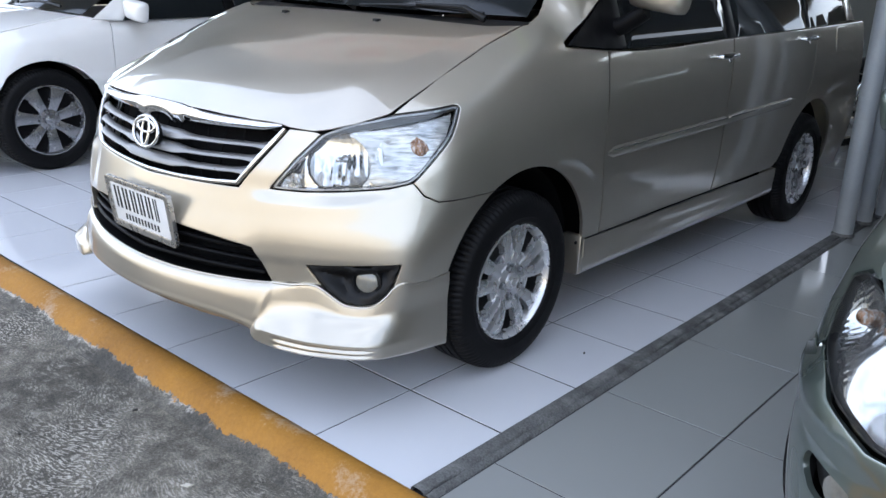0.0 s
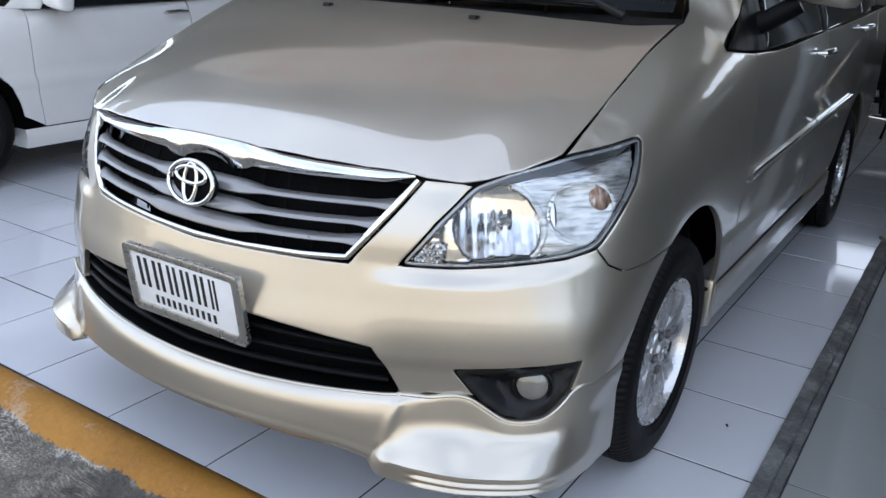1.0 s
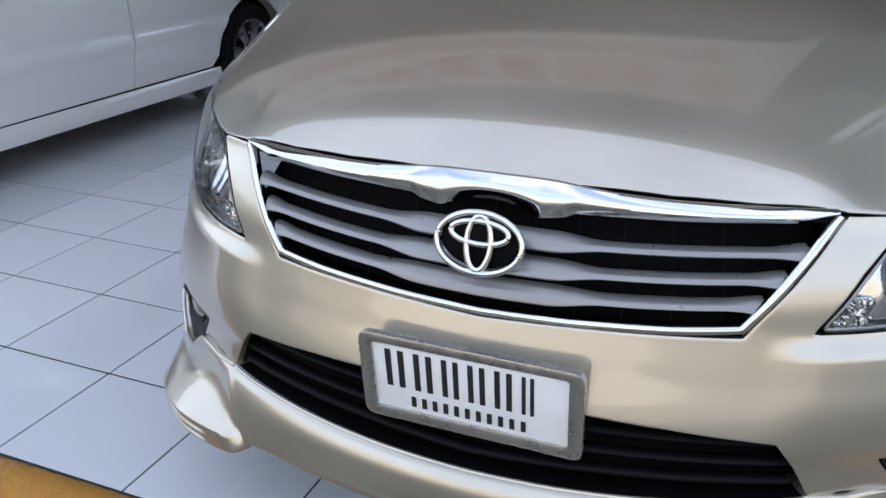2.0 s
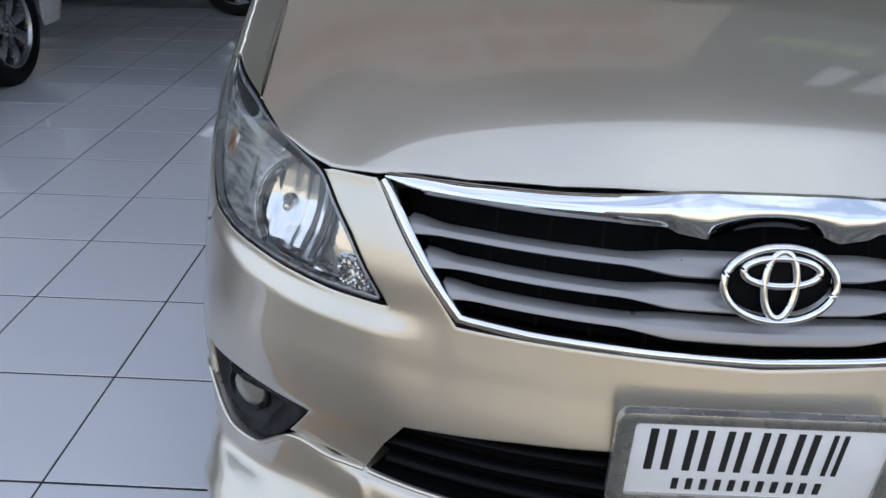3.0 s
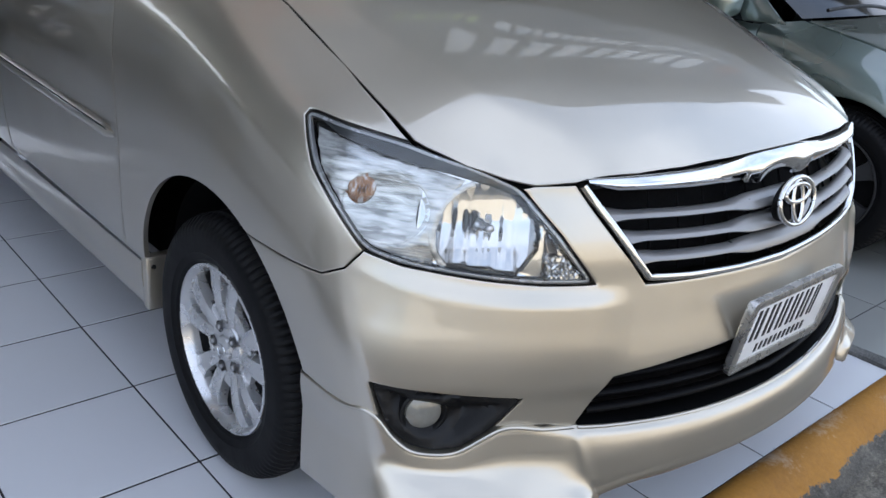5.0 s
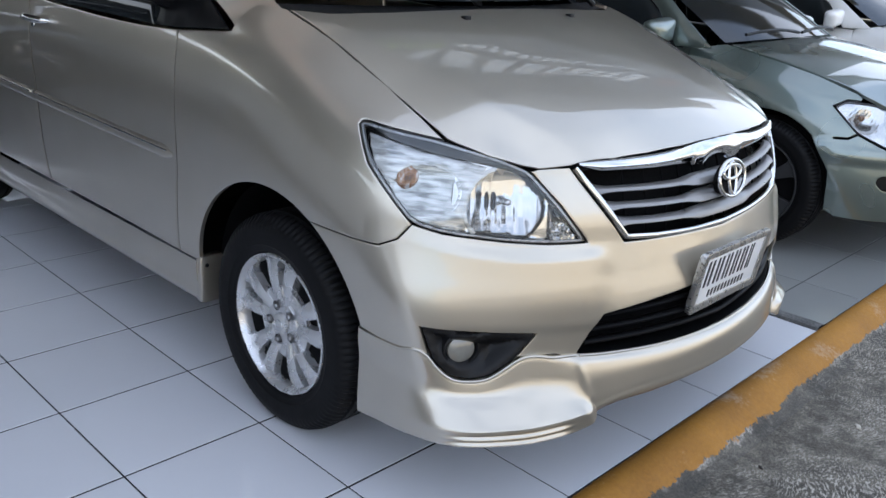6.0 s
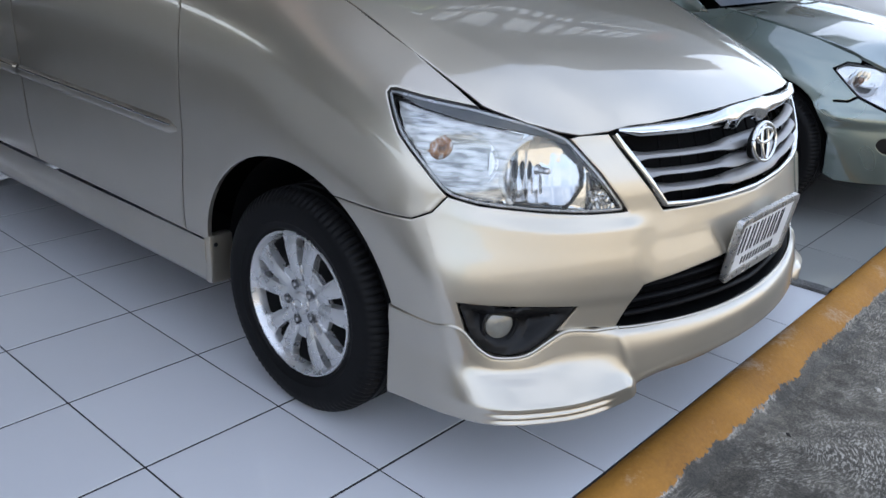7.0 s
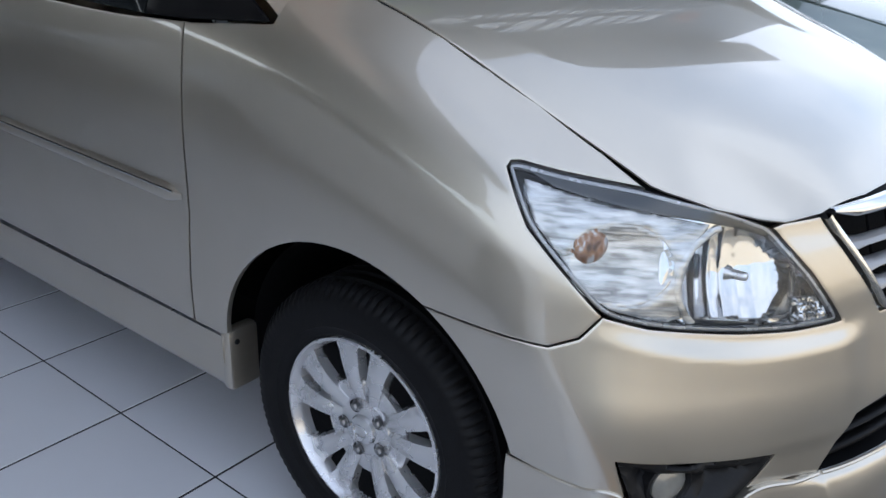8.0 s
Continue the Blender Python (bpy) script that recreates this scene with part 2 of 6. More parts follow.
def kerb_build(t):
    slow, mid, fine = noise_of(t, 2.2, 3.0), noise_of(t, 9.0, 9.0, 0.75), noise_of(t, 70.0, 5.0, 0.7)
    paint = ramp(t, add(t, add(t, slow, 0.6, "MULTIPLY"), add(t, fine, 0.4, "MULTIPLY")), ((0.36, (0.26, 0.112, 0.010)), (0.62, (0.40, 0.182, 0.020))))
    faded = ramp(t, add(t, add(t, noise_of(t, 3.3, 4.0), 0.75, "MULTIPLY"), add(t, fine, 0.25, "MULTIPLY")), ((0.56, (0, 0, 0)), (0.68, (0.6,) * 3)))
    paint = mix(t, faded, paint, (0.52, 0.46, 0.38))
    stone, relief = brushed(t, (0.080, 0.072, 0.058), (0.28, 0.255, 0.21))
    foot = add(t, add(t, mid, 0.55, "MULTIPLY"), add(t, slow, 0.36, "MULTIPLY"))
    ragged = add(t, above(t, 2, -0.072, 0.008), add(t, add(t, foot, add(t, fine, 0.35, "MULTIPLY")), 0.685, "SUBTRACT"))
    chalk = add(t, ramp(t, ragged, ((0.24, (0, 0, 0)), (0.38, (1, 1, 1)))), ramp(t, noise_of(t, 5.0, 4.0), ((0.46, (0.05,) * 3), (0.58, (1, 1, 1)))), "MULTIPLY")
    held = ramp(t, ragged, ((0.37, (0, 0, 0)), (0.41, (1, 1, 1))))
    chips = ramp(t, fine, ((0.40, (0.10, 0.095, 0.085)), (0.58, (0.52, 0.49, 0.44))))
    c = mix(t, held, mix(t, chalk, stone, chips), paint)
    return shiny(t, c, 0.72, 0.0, 0.0, bump(t, add(t, mid, fine), 0.30, 0.006, relief))


def apron_build(base, light):
    def build(t):
        c, relief = brushed(t, base, light)
        return shiny(t, c, 0.9, 0.0, 0.0, relief)

    return build


def concrete_build(base, light):
    def build(t):
        big, mid, fine = noise_of(t, 1.1, 6.0, 0.65), noise_of(t, 9.0, 6.0, 0.7), noise_of(t, 130.0, 3.0)
        c = ramp(t, mid, ((0.40, shade(base, 0.45)), (0.52, base), (0.66, light)))
        c = mix(t, ramp(t, big, ((0.38, (0.2,) * 3), (0.66, (0.8,) * 3))), c, ramp(t, fine, ((0.3, shade(base, 0.5)), (0.7, shade(base, 1.3)))))
        return shiny(t, c, 0.9, 0.0, 0.0, bump(t, fine, 0.7, 0.008, bump(t, mid, 0.5, 0.02)))

    return build


KERB = material("worn_yellow_kerb_paint", kerb_build)
APRON = material("old_grey_concrete", apron_build((0.125, 0.112, 0.090), (0.45, 0.415, 0.355)))
RAIL = material("weathered_dark_rail", concrete_build((0.135, 0.135, 0.130), (0.32, 0.315, 0.30)))


# ---- mesh helpers ----
def mesh_of(name, verts, faces, smooth=True, sharp=38.0):
    """A mesh; in place of smooth, a list of normals for each face's corners."""
    me = bpy.data.meshes.new(name)
    me.from_pydata([tuple(map(float, v)) for v in verts], [], [tuple(int(i) for i in f) for f in faces])
    if smooth and hasattr(smooth, "append") and sharp == 38.0:
        me.shade_smooth()
        me.normals_split_custom_set(smooth)
    elif smooth:
        me.shade_smooth()
        me.set_sharp_from_angle(angle=radians(sharp))
    me.update()
    return me


def part(name, me, mat, parent, label=""):
    ob = new(name, me)
    if not me.materials:
        me.materials.append(mat)
    ob.parent = parent
    return tagged(ob, label)


def thing(name, label, category, group="", m=None):
    ob = tagged(new(name), label, category, group)
    if m is not None:
        ob.matrix_world = m
    return ob


def join(*pieces):
    """Verts and faces of several pieces as one."""
    verts, faces = [], []
    for v, f in pieces:
        k = len(verts)
        verts += [tuple(p) for p in v]
        faces += [tuple(i + k for i in q) for q in f]
    return verts, faces


def moved(piece, m):
    v, f = piece
    return [tuple(m @ Vector(p)) for p in v], f


def box(x0, y0, z0, x1, y1, z1, bevel=0.0):
    """A box with its upright and level edges cut off."""
    bm = bmesh.new()
    bmesh.ops.create_cube(bm, size=1.0, matrix=Matrix.LocRotScale(((x0 + x1) / 2, (y0 + y1) / 2, (z0 + z1) / 2), None, (x1 - x0, y1 - y0, z1 - z0)))
    if bevel:
        bmesh.ops.bevel(bm, geom=list(bm.edges), offset=bevel, segments=2, affect="EDGES", profile=0.5)
    bm.verts.index_update()
    r = [tuple(v.co) for v in bm.verts], [tuple(v.index for v in f.verts) for f in bm.faces]
    bm.free()
    return r


def lathe(profile, n=48, axis="x", wave=None):
    """Turns (along, radius) pairs round an axis."""
    verts, faces, k = [], [], len(profile)
    for i in range(n):
        a = 2 * math.pi * i / n
        for j, (d, r) in enumerate(profile):
            if wave:
                r = wave(i, j, r)
            c, s = r * math.cos(a), r * math.sin(a)
            verts.append((d, c, s) if axis == "x" else ((c, d, s) if axis == "y" else (c, s, d)))
    for i in range(n):
        for j in range(k - 1):
            a, b = i * k + j, ((i + 1) % n) * k + j
            faces.append((a, b, b + 1, a + 1) if axis != "y" else (a, a + 1, b + 1, b))
    return verts, faces


def tube(points, radius, n=10, closed=False):
    """A round bar along a line of points."""
    p = [Vector(q) for q in points]
    verts, faces = [], []
    for i, q in enumerate(p):
        a = p[(i - 1) % len(p)] if closed or i else q
        b = p[(i + 1) % len(p)] if closed or i < len(p) - 1 else q
        d = (b - a).normalized()
        u = d.cross(Vector((0.31, 0.17, 0.93))).normalized()
        w = d.cross(u)
        r = radius[i] if hasattr(radius, "__len__") else radius
        verts += [tuple(q + (u * math.cos(2 * math.pi * k / n) + w * math.sin(2 * math.pi * k / n)) * r) for k in range(n)]
    for i in range(len(p) if closed else len(p) - 1):
        j = (i + 1) % len(p)
        faces += [(i * n + k, i * n + (k + 1) % n, j * n + (k + 1) % n, j * n + k) for k in range(n)]
    if not closed:
        faces += [tuple(range(n - 1, -1, -1)), tuple(range((len(p) - 1) * n, len(p) * n))]
    return verts, faces


def grid(at, us, vs, flip=False):
    """A net of quads over a surface."""
    verts, faces, n = [], [], len(vs)
    for u in us:
        for v in vs:
            verts.append(tuple(at(u, v)))
    for i in range(len(us) - 1):
        for j in range(n - 1):
            q = (i * n + j, (i + 1) * n + j, (i + 1) * n + j + 1, i * n + j + 1)
            faces.append(q[::-1] if flip else q)
    return verts, faces


def rounded(points, r=0.01, n=4):
    """A closed outline with its corners rounded off."""
    out = []
    for i, b in enumerate(points):
        a, c = points[i - 1], points[(i + 1) % len(points)]
        b2, a2, c2 = Vector(b[:2]), Vector(a[:2]), Vector(c[:2])
        ra, rc = min(r, (a2 - b2).length * 0.45), min(r, (c2 - b2).length * 0.45)
        p, q = b2 + (a2 - b2).normalized() * ra, b2 + (c2 - b2).normalized() * rc
        for k in range(n + 1):
            t = k / n
            out.append(tuple(p * (1 - t) ** 2 + b2 * 2 * t * (1 - t) + q * t * t))
    return out


def stepped(points, step):
    out = []
    for a, b in zip(points, list(points[1:]) + [points[0]]):
        n = max(1, int(math.ceil(math.dist(a, b) / step)))
        out += [(a[0] + (b[0] - a[0]) * k / n, a[1] + (b[1] - a[1]) * k / n) for k in range(n)]
    return out


def inside(points, x, y):
    """Which of the places lie in a closed outline."""
    hit = np.zeros(np.shape(x), bool)
    for (ax, ay), (bx, by) in zip(points, list(points[1:]) + [points[0]]):
        if ay != by:
            cross = (ay > y) != (by > y)
            hit ^= cross & (x < (bx - ax) * (y - ay) / (by - ay) + ax)
    return hit


def near(points, x, y):
    """How far each place lies from an outline."""
    best = np.full(np.shape(x), 9.0)
    for (ax, ay), (bx, by) in zip(points, list(points[1:]) + [points[0]]):
        dx, dy = bx - ax, by - ay
        t = np.clip(((x - ax) * dx + (y - ay) * dy) / max(dx * dx + dy * dy, 1e-12), 0, 1)
        best = np.minimum(best, np.hypot(x - ax - t * dx, y - ay - t * dy))
    return best


def normals(at, u, v, e=0.004):
    n = np.cross(at(u + e, v) - at(u - e, v), at(u, v + e) - at(u, v - e))
    return n / np.maximum(np.linalg.norm(n, axis=-1, keepdims=True), 1e-9)


def sheet(at, outline, holes=(), step=0.022, edge=0.003, depth=0.016, lift=0.0):
    """A pressed panel: the part of a surface within an outline, with its edges rolled in by some depth."""
    loops = [stepped(outline, step * 0.7)] + [stepped(h, step * 0.7) for h in holes]
    us, vs = [p[0] for p in loops[0]], [p[1] for p in loops[0]]
    gu, gv = [], []
    rows = int((max(vs) - min(vs)) / (step * 0.87)) + 1
    for j in range(rows):
        for i in range(int((max(us) - min(us)) / step) + 1):
            gu.append(min(us) + (i + 0.5 * (j % 2) + 0.3) * step)
            gv.append(min(vs) + (j + 0.5) * step * 0.87)
    gu, gv = np.array(gu), np.array(gv)
    keep = inside(loops[0], gu, gv)
    for h in loops[1:]:
        keep &= ~inside(h, gu, gv)
    for h in loops:
        keep &= near(h, gu, gv) > step * 0.45
    pts, edges = [], []
    for h in loops:
        k = len(pts)
        pts += h
        edges += [(k + i, k + (i + 1) % len(h)) for i in range(len(h))]
    if depth and step >= 0.01:
        for k, h in enumerate(loops):
            ring = band(h, 0.0045 if k == 0 else -0.0045)
            ru, rv = np.array([p[0] for p in ring]), np.array([p[1] for p in ring])
            ok = inside(loops[0], ru, rv)
            for q in loops[1:]:
                ok &= ~inside(q, ru, rv)
            for q in loops:
                ok &= near(q, ru, rv) > 0.0035
            pts += [p for p, good in zip(ring, ok) if good]
    pts += list(zip(gu[keep], gv[keep]))
    out = geometry.delaunay_2d_cdt([Vector(p) for p in pts], edges, [], 0, 1e-6)
    uv, tris = np.array([tuple(p) for p in out[0]]), [tuple(f) for f in out[2]]
    mid = np.array([uv[list(f)].mean(0) for f in tris])
    ok = inside(loops[0], mid[:, 0], mid[:, 1])
    for h in loops[1:]:
        ok &= ~inside(h, mid[:, 0], mid[:, 1])
    tris = [f for f, k in zip(tris, ok) if k]
    place, norm = at(uv[:, 0], uv[:, 1]), normals(at, uv[:, 0], uv[:, 1])
    place = place + norm * lift
    sides = {}
    for f in tris:
        for a, b in zip(f, f[1:] + f[:1]):
            sides[(a, b)] = 1
    rim = [(a, b) for a, b in sides if (b, a) not in sides]
    verts = place.copy()
    faces = list(tris)
    if depth:
        low = {}
        ring = sorted({i for e in rim for i in e})
        verts = list(map(tuple, place))
        for i in ring:
            low[i] = len(verts)
            verts.append(tuple(place[i] - norm[i] * depth))
        verts = np.array(verts)
        for i in ring:
            verts[i] = verts[i] - norm[i] * edge
        faces += [(b, a, low[a], low[b]) for a, b in rim]
        away = np.zeros(place.shape)
        for a, b in rim:
            o = np.cross(place[b] - place[a], norm[a])
            away[a] += o
            away[b] += o
        away /= np.maximum(np.linalg.norm(away, axis=-1, keepdims=True), 1e-9)
        lean = norm.copy()
        lean[ring] = norm[ring] + 0.28 * away[ring]
        lean /= np.linalg.norm(lean, axis=-1, keepdims=True)
        corners = [tuple(lean[i]) for f in tris for i in f]
        for a, b in rim:
            corners += [tuple(away[i]) for i in (b, a, a, b)]
        return verts, faces, corners
    return verts, faces, [tuple(norm[i]) for f in tris for i in f]


def mirrored(outline):
    return [(-p[0], p[1]) for p in outline][::-1]


def band(outline, w):
    """A narrow ring inside an outline: the outline and its inner copy."""
    inner = []
    n = len(outline)
    turn = sum(a[0] * b[1] - b[0] * a[1] for a, b in zip(outline, list(outline[1:]) + [outline[0]]))
    w = w if turn > 0 else -w
    for i, p in enumerate(outline):
        a, b = Vector(outline[i - 1]), Vector(outline[(i + 1) % n])
        d = (b - a).normalized()
        inner.append((p[0] - d.y * w, p[1] + d.x * w))
    return inner


# ---- the skin of a car ----
def spline(xs, ys):
    """A smooth curve through the knots, level beyond the ends."""
    xs, ys = np.array(xs, float), np.array(ys, float)
    m = np.gradient(ys, xs)

    def f(x):
        x = np.clip(np.asarray(x, float), xs[0], xs[-1])
        i = np.clip(np.searchsorted(xs, x) - 1, 0, len(xs) - 2)
        h = xs[i + 1] - xs[i]
        t = (x - xs[i]) / h
        return ((2 * t**3 - 3 * t**2 + 1) * ys[i] + (t**3 - 2 * t**2 + t) * h * m[i]
                + (3 * t**2 - 2 * t**3) * ys[i + 1] + (t**3 - t**2) * h * m[i + 1])

    return f


def ease(a, b, x):
    t = np.clip((np.asarray(x, float) - a) / (b - a), 0, 1)
    return t * t * (3 - 2 * t)


class Body:
    """The outer skin of a car that faces -y, with its front axle at y = 0: a point for every (s, z),
    s running from the nose (0) round the corner and back along the side to the middle of the tail."""

    K = 0.85

    def __init__(self, nose, bow2, bow4, width, shoulder, roll, tail, base, bulge=None, blend=0.03):
        self.nose, self.bow2, self.bow4, self.width = nose, bow2, bow4, width
        self.shoulder, self.roll, self.tail, self.base = shoulder, roll, tail, base
        self.bulge, self.blend = bulge, blend
        self.quarter = self.K * math.pi / 2
        self.table()

    def side(self, y, z):
        return self.width(z) - self.roll(self.shoulder(y) - z)

    def out(self, x, y, z):
        """Over 0 outside the skin, under 0 inside."""
        x = np.abs(x)
        a, b = self.bow2(z), self.bow4(z)
        front = (self.nose(z) + a * x**2 + b * x**4 - y) / np.sqrt(1 + (2 * a * x + 4 * b * x**3) ** 2)
        back = y - (self.tail(z) - 0.12 * x**2)
        side = x - self.side(y, z)
        k = self.blend
        top = np.maximum(np.maximum(front, back), side)
        return top + k * np.log(np.exp((front - top) / k) + np.exp((back - top) / k) + np.exp((side - top) / k))

    def reach(self, s, z):
        """The way along the floor plan out to the skin, by halving, and the direction of that way."""
        q, far = self.quarter, self.quarter + self.base
        t1 = np.minimum(s, q) / self.K
        t2 = np.maximum(s - far, 0) / self.K
        oy = np.clip(s - q, 0, self.base)
        dx = np.where(s <= q, np.sin(t1), np.cos(t2))
        dy = np.where(s <= q, -np.cos(t1), np.sin(t2))
        return dx, dy, oy

    def table(self):
        """The reach at even steps of s and z, kept for quick reading."""
        self.step = 0.01
        s = np.arange(-2, int((2 * self.quarter + self.base) / self.step) + 4) * self.step
        z = np.arange(8, 142) * self.step
        s, z = np.meshgrid(np.abs(s), z, indexing="ij")
        dx, dy, oy = self.reach(s, z)
        lo, hi = np.full(s.shape, 0.2), np.full(s.shape, 1.6)
        for _ in range(26):
            mid = (lo + hi) / 2
            within = self.out(mid * dx, oy + mid * dy, z) < 0
            lo, hi = np.where(within, mid, lo), np.where(within, hi, mid)
        self.kept = lo

    def plain(self, s, z):
        s, z = np.broadcast_arrays(np.asarray(s, float), np.asarray(z, float))
        mirror, s = np.where(s < 0, -1.0, 1.0), np.abs(s)
        dx, dy, oy = self.reach(s, z)
        u = np.clip(s / self.step + 2, 1, self.kept.shape[0] - 3)
        v = np.clip(z / self.step - 8, 1, self.kept.shape[1] - 3)
        i, j = u.astype(int), v.astype(int)
        a, b = u - i, v - j

        def weights(t):
            return (-0.5 * t + t * t - 0.5 * t**3, 1 - 2.5 * t * t + 1.5 * t**3, 0.5 * t + 2 * t * t - 1.5 * t**3, -0.5 * t * t + 0.5 * t**3)

        wa, wb = weights(a), weights(b)
        r = sum(wa[k] * sum(wb[n] * self.kept[i + k - 1, j + n - 1] for n in range(4)) for k in range(4))
        return np.stack([mirror * r * dx, oy + r * dy, z], -1)

    def normal(self, s, z, call=None):
        call, e = call or self.plain, 0.004
        n = np.cross(call(s + e, z) - call(s - e, z), call(s, z + e) - call(s, z - e))
        return n / np.maximum(np.linalg.norm(n, axis=-1, keepdims=True), 1e-9)

    def at(self, s, z):
        s, z = np.broadcast_arrays(np.asarray(s, float), np.asarray(z, float))
        p = self.plain(s, z)
        if self.bulge is not None:
            p = p + self.normal(s, z) * self.bulge(np.abs(s), z, np.abs(p[..., 0]), p[..., 1])[..., None]
        return p

    def s(self, x, y):
        """The s of the place on the skin that lies towards (x, y)."""
        if y <= 0:
            return math.copysign(self.K * math.atan2(abs(x), -y), x)
        if y <= self.base:
            return math.copysign(self.quarter + y, x)
        return math.copysign(self.quarter + self.base + self.K * math.atan2(y - self.base, abs(x)), x)


def van_bulge(s, z, x, y):
    """The bumper's swelling below the lamps and the hollow above the fog lamps."""
    corner = ease(0.43, 0.53, x) * ease(-0.43, -0.62, y)
    line = 0.711 + 0.035 * np.clip((s - 0.60) / 0.28, 0, 1) ** 2
    shelf = 0.011 * corner * ease(0.0, 0.040, line - z) * ease(0.46, 0.62, z)
    return shelf - 0.004 * corner * ease(0.525, 0.49, z) * ease(0.86, 0.74, x)


van = Body(
    nose=spline((0.15, 0.3, 0.43, 0.5, 0.55, 0.64, 0.715, 0.76, 0.83, 0.87, 0.94, 1.3), (-0.88, -0.905, -0.905, -0.902, -0.893, -0.867, -0.848, -0.84, -0.815, -0.797, -0.785, -0.70)),
    bow2=spline((0.2, 0.5, 0.7, 1.2), (0.31, 0.31, 0.22, 0.22)),
    bow4=spline((0.2, 0.5, 0.7, 1.2), (0.22, 0.22, 0.40, 0.40)),
    width=spline((0.15, 0.3, 0.4, 0.5, 0.6, 0.7, 0.8, 1.3), (0.80, 0.845, 0.866, 0.878, 0.884, 0.887, 0.887, 0.887)),
    shoulder=spline((-0.8, -0.5, -0.28, 0.116, 0.5, 0.9, 2.4, 3.7), (0.80, 0.94, 1.035, 1.19, 1.255, 1.28, 1.30, 1.30)),
    roll=spline((-0.1, 0.0, 0.07, 0.15, 0.25, 0.6), (0.23, 0.143, 0.061, 0.02, 0.002, 0.0)),
    tail=spline((0.2, 0.6, 1.1, 1.3), (3.62, 3.68, 3.60, 3.54)),
    base=2.75,
    bulge=van_bulge,
)

hood_line = spline((-0.85, -0.79, -0.7, -0.5, -0.28, -0.085, 0.12, 0.3), (0.83, 0.885, 0.943, 1.035, 1.108, 1.165, 1.214, 1.25))
hood_drop = spline((-0.8, -0.5, 0.116, 0.3), (0.11, 0.1015, 0.03, 0.026))


def hood_at(x, y):
    x, y = np.broadcast_arrays(np.asarray(x, float), np.asarray(y, float))
    return np.stack([x, y, hood_line(y) - hood_drop(y) * (np.abs(x) / 0.76) ** 2.2 - 0.015 * np.exp(-(((np.abs(x) - 0.60) / 0.09) ** 2)) * ease(-0.45, -0.68, y)], -1)


# ---- wheels ----
def wheel(parent, x, y, z, r, rim, side, spokes, style, paint=ALLOY):
    """One wheel of a car: tyre, rim, spokes, nuts, cap and brake. side: 1 where it faces +x."""
    hub = part("wheel", mesh_of("axle_stub", *lathe(((-0.09, 0.0), (-0.09, 0.05), (-0.04, 0.06), (-0.04, 0.0)), 20)), IRON, parent)
    hub.matrix_local = Matrix.Translation((x, y, z)) @ (Matrix.Identity(4) if side > 0 else Matrix.Rotation(math.pi, 4, "Z"))
    w = 0.104
    prof = [(-w * 0.80, rim), (-w * 0.97, rim + 0.012), (-w * 1.04, rim + (r - rim) * 0.5), (-w * 0.97, r - 0.022), (-w * 0.80, r - 0.006)]
    for g in (-0.055, -0.018, 0.018, 0.055):
        prof += [(g - 0.007, r), (g - 0.004, r - 0.008), (g + 0.004, r - 0.008), (g + 0.007, r)]
    prof += [(w * 0.80, r - 0.006), (w * 0.97, r - 0.022), (w * 1.02, r - 0.034), (w * 1.04, rim + (r - rim) * 0.55), (w * 1.03, rim + 0.030), (w * 0.99, rim + 0.024), (w * 0.97, rim + 0.012), (w * 0.86, rim + 0.001)]
    last = len(prof)

    def blocks(i, j, rr):
        return rr - (0.006 if i % 3 == 0 and (3 <= j <= 6 or last - 11 <= j <= last - 7) else 0.0)

    part("tyre", mesh_of("tyre", *lathe(prof, 288, wave=blocks), sharp=30), RUBBER, hub, "black road tyre with a grooved tread")
    barrel = [(w * 0.86, rim + 0.004), (w * 0.93, rim + 0.002), (w * 0.94, rim - 0.004), (w * 0.84, rim - 0.010), (w * 0.70, rim - 0.014), (-w * 0.75, rim - 0.022), (-w * 0.80, rim)]
    part("rim", mesh_of("rim", *lathe(barrel, 72)), paint, hub, "silver alloy rim")
    drum = [(0.012, 0.0), (0.012, 0.105), (0.006, 0.115), (-0.05, 0.115), (-0.05, 0.0)]
    part("brake_disc", mesh_of("brake", *lathe(drum, 40)), IRON, hub)
    # added near-black disc that stands for the shade between the spokes
    part("wheel_back", mesh_of("wheel_back", *lathe(((0.058, 0.0), (0.058, rim - 0.011)), 40)), DEEP, hub)
    face = w * 0.80
    for k, (turn, w0, w1) in enumerate(spokes):
        n, m = 9, 7
        verts, faces = [], []
        for i in range(n):
            t = i / (n - 1)
            rr = 0.040 + (rim - 0.012 - 0.040) * t
            half = (w0 * (1 - t) + w1 * t**1.3) * (1.0 if t < 0.93 else 1.25)
            d = face - 0.012 + 0.016 * math.sin(min(t * 1.15, 1) * math.pi * 0.55) - (0.008 * t**4)
            for j in range(m):
                q = (-1, -0.92, -0.5, 0, 0.5, 0.92, 1)[j]
                sink = (0.036 if abs(q) == 1 else 0.003 * q * q) - (0.004 if style == "double" and abs(q) < 0.2 else 0.0)
                verts.append((d - sink, rr * math.cos(turn) - q * half * math.sin(turn), rr * math.sin(turn) + q * half * math.cos(turn)))
        for i in range(n - 1):
            for j in range(m - 1):
                faces.append((i * m + j, (i + 1) * m + j, (i + 1) * m + j + 1, i * m + j + 1))
        part("spoke", mesh_of("spoke", verts, faces, sharp=60), paint, hub)
    part("hub_plate", mesh_of("hub_plate", *lathe(((face - 0.03, 0.075), (face - 0.006, 0.066), (face - 0.002, 0.050), (face - 0.002, 0.034), (face - 0.006, 0.033)), 40)), paint, hub)
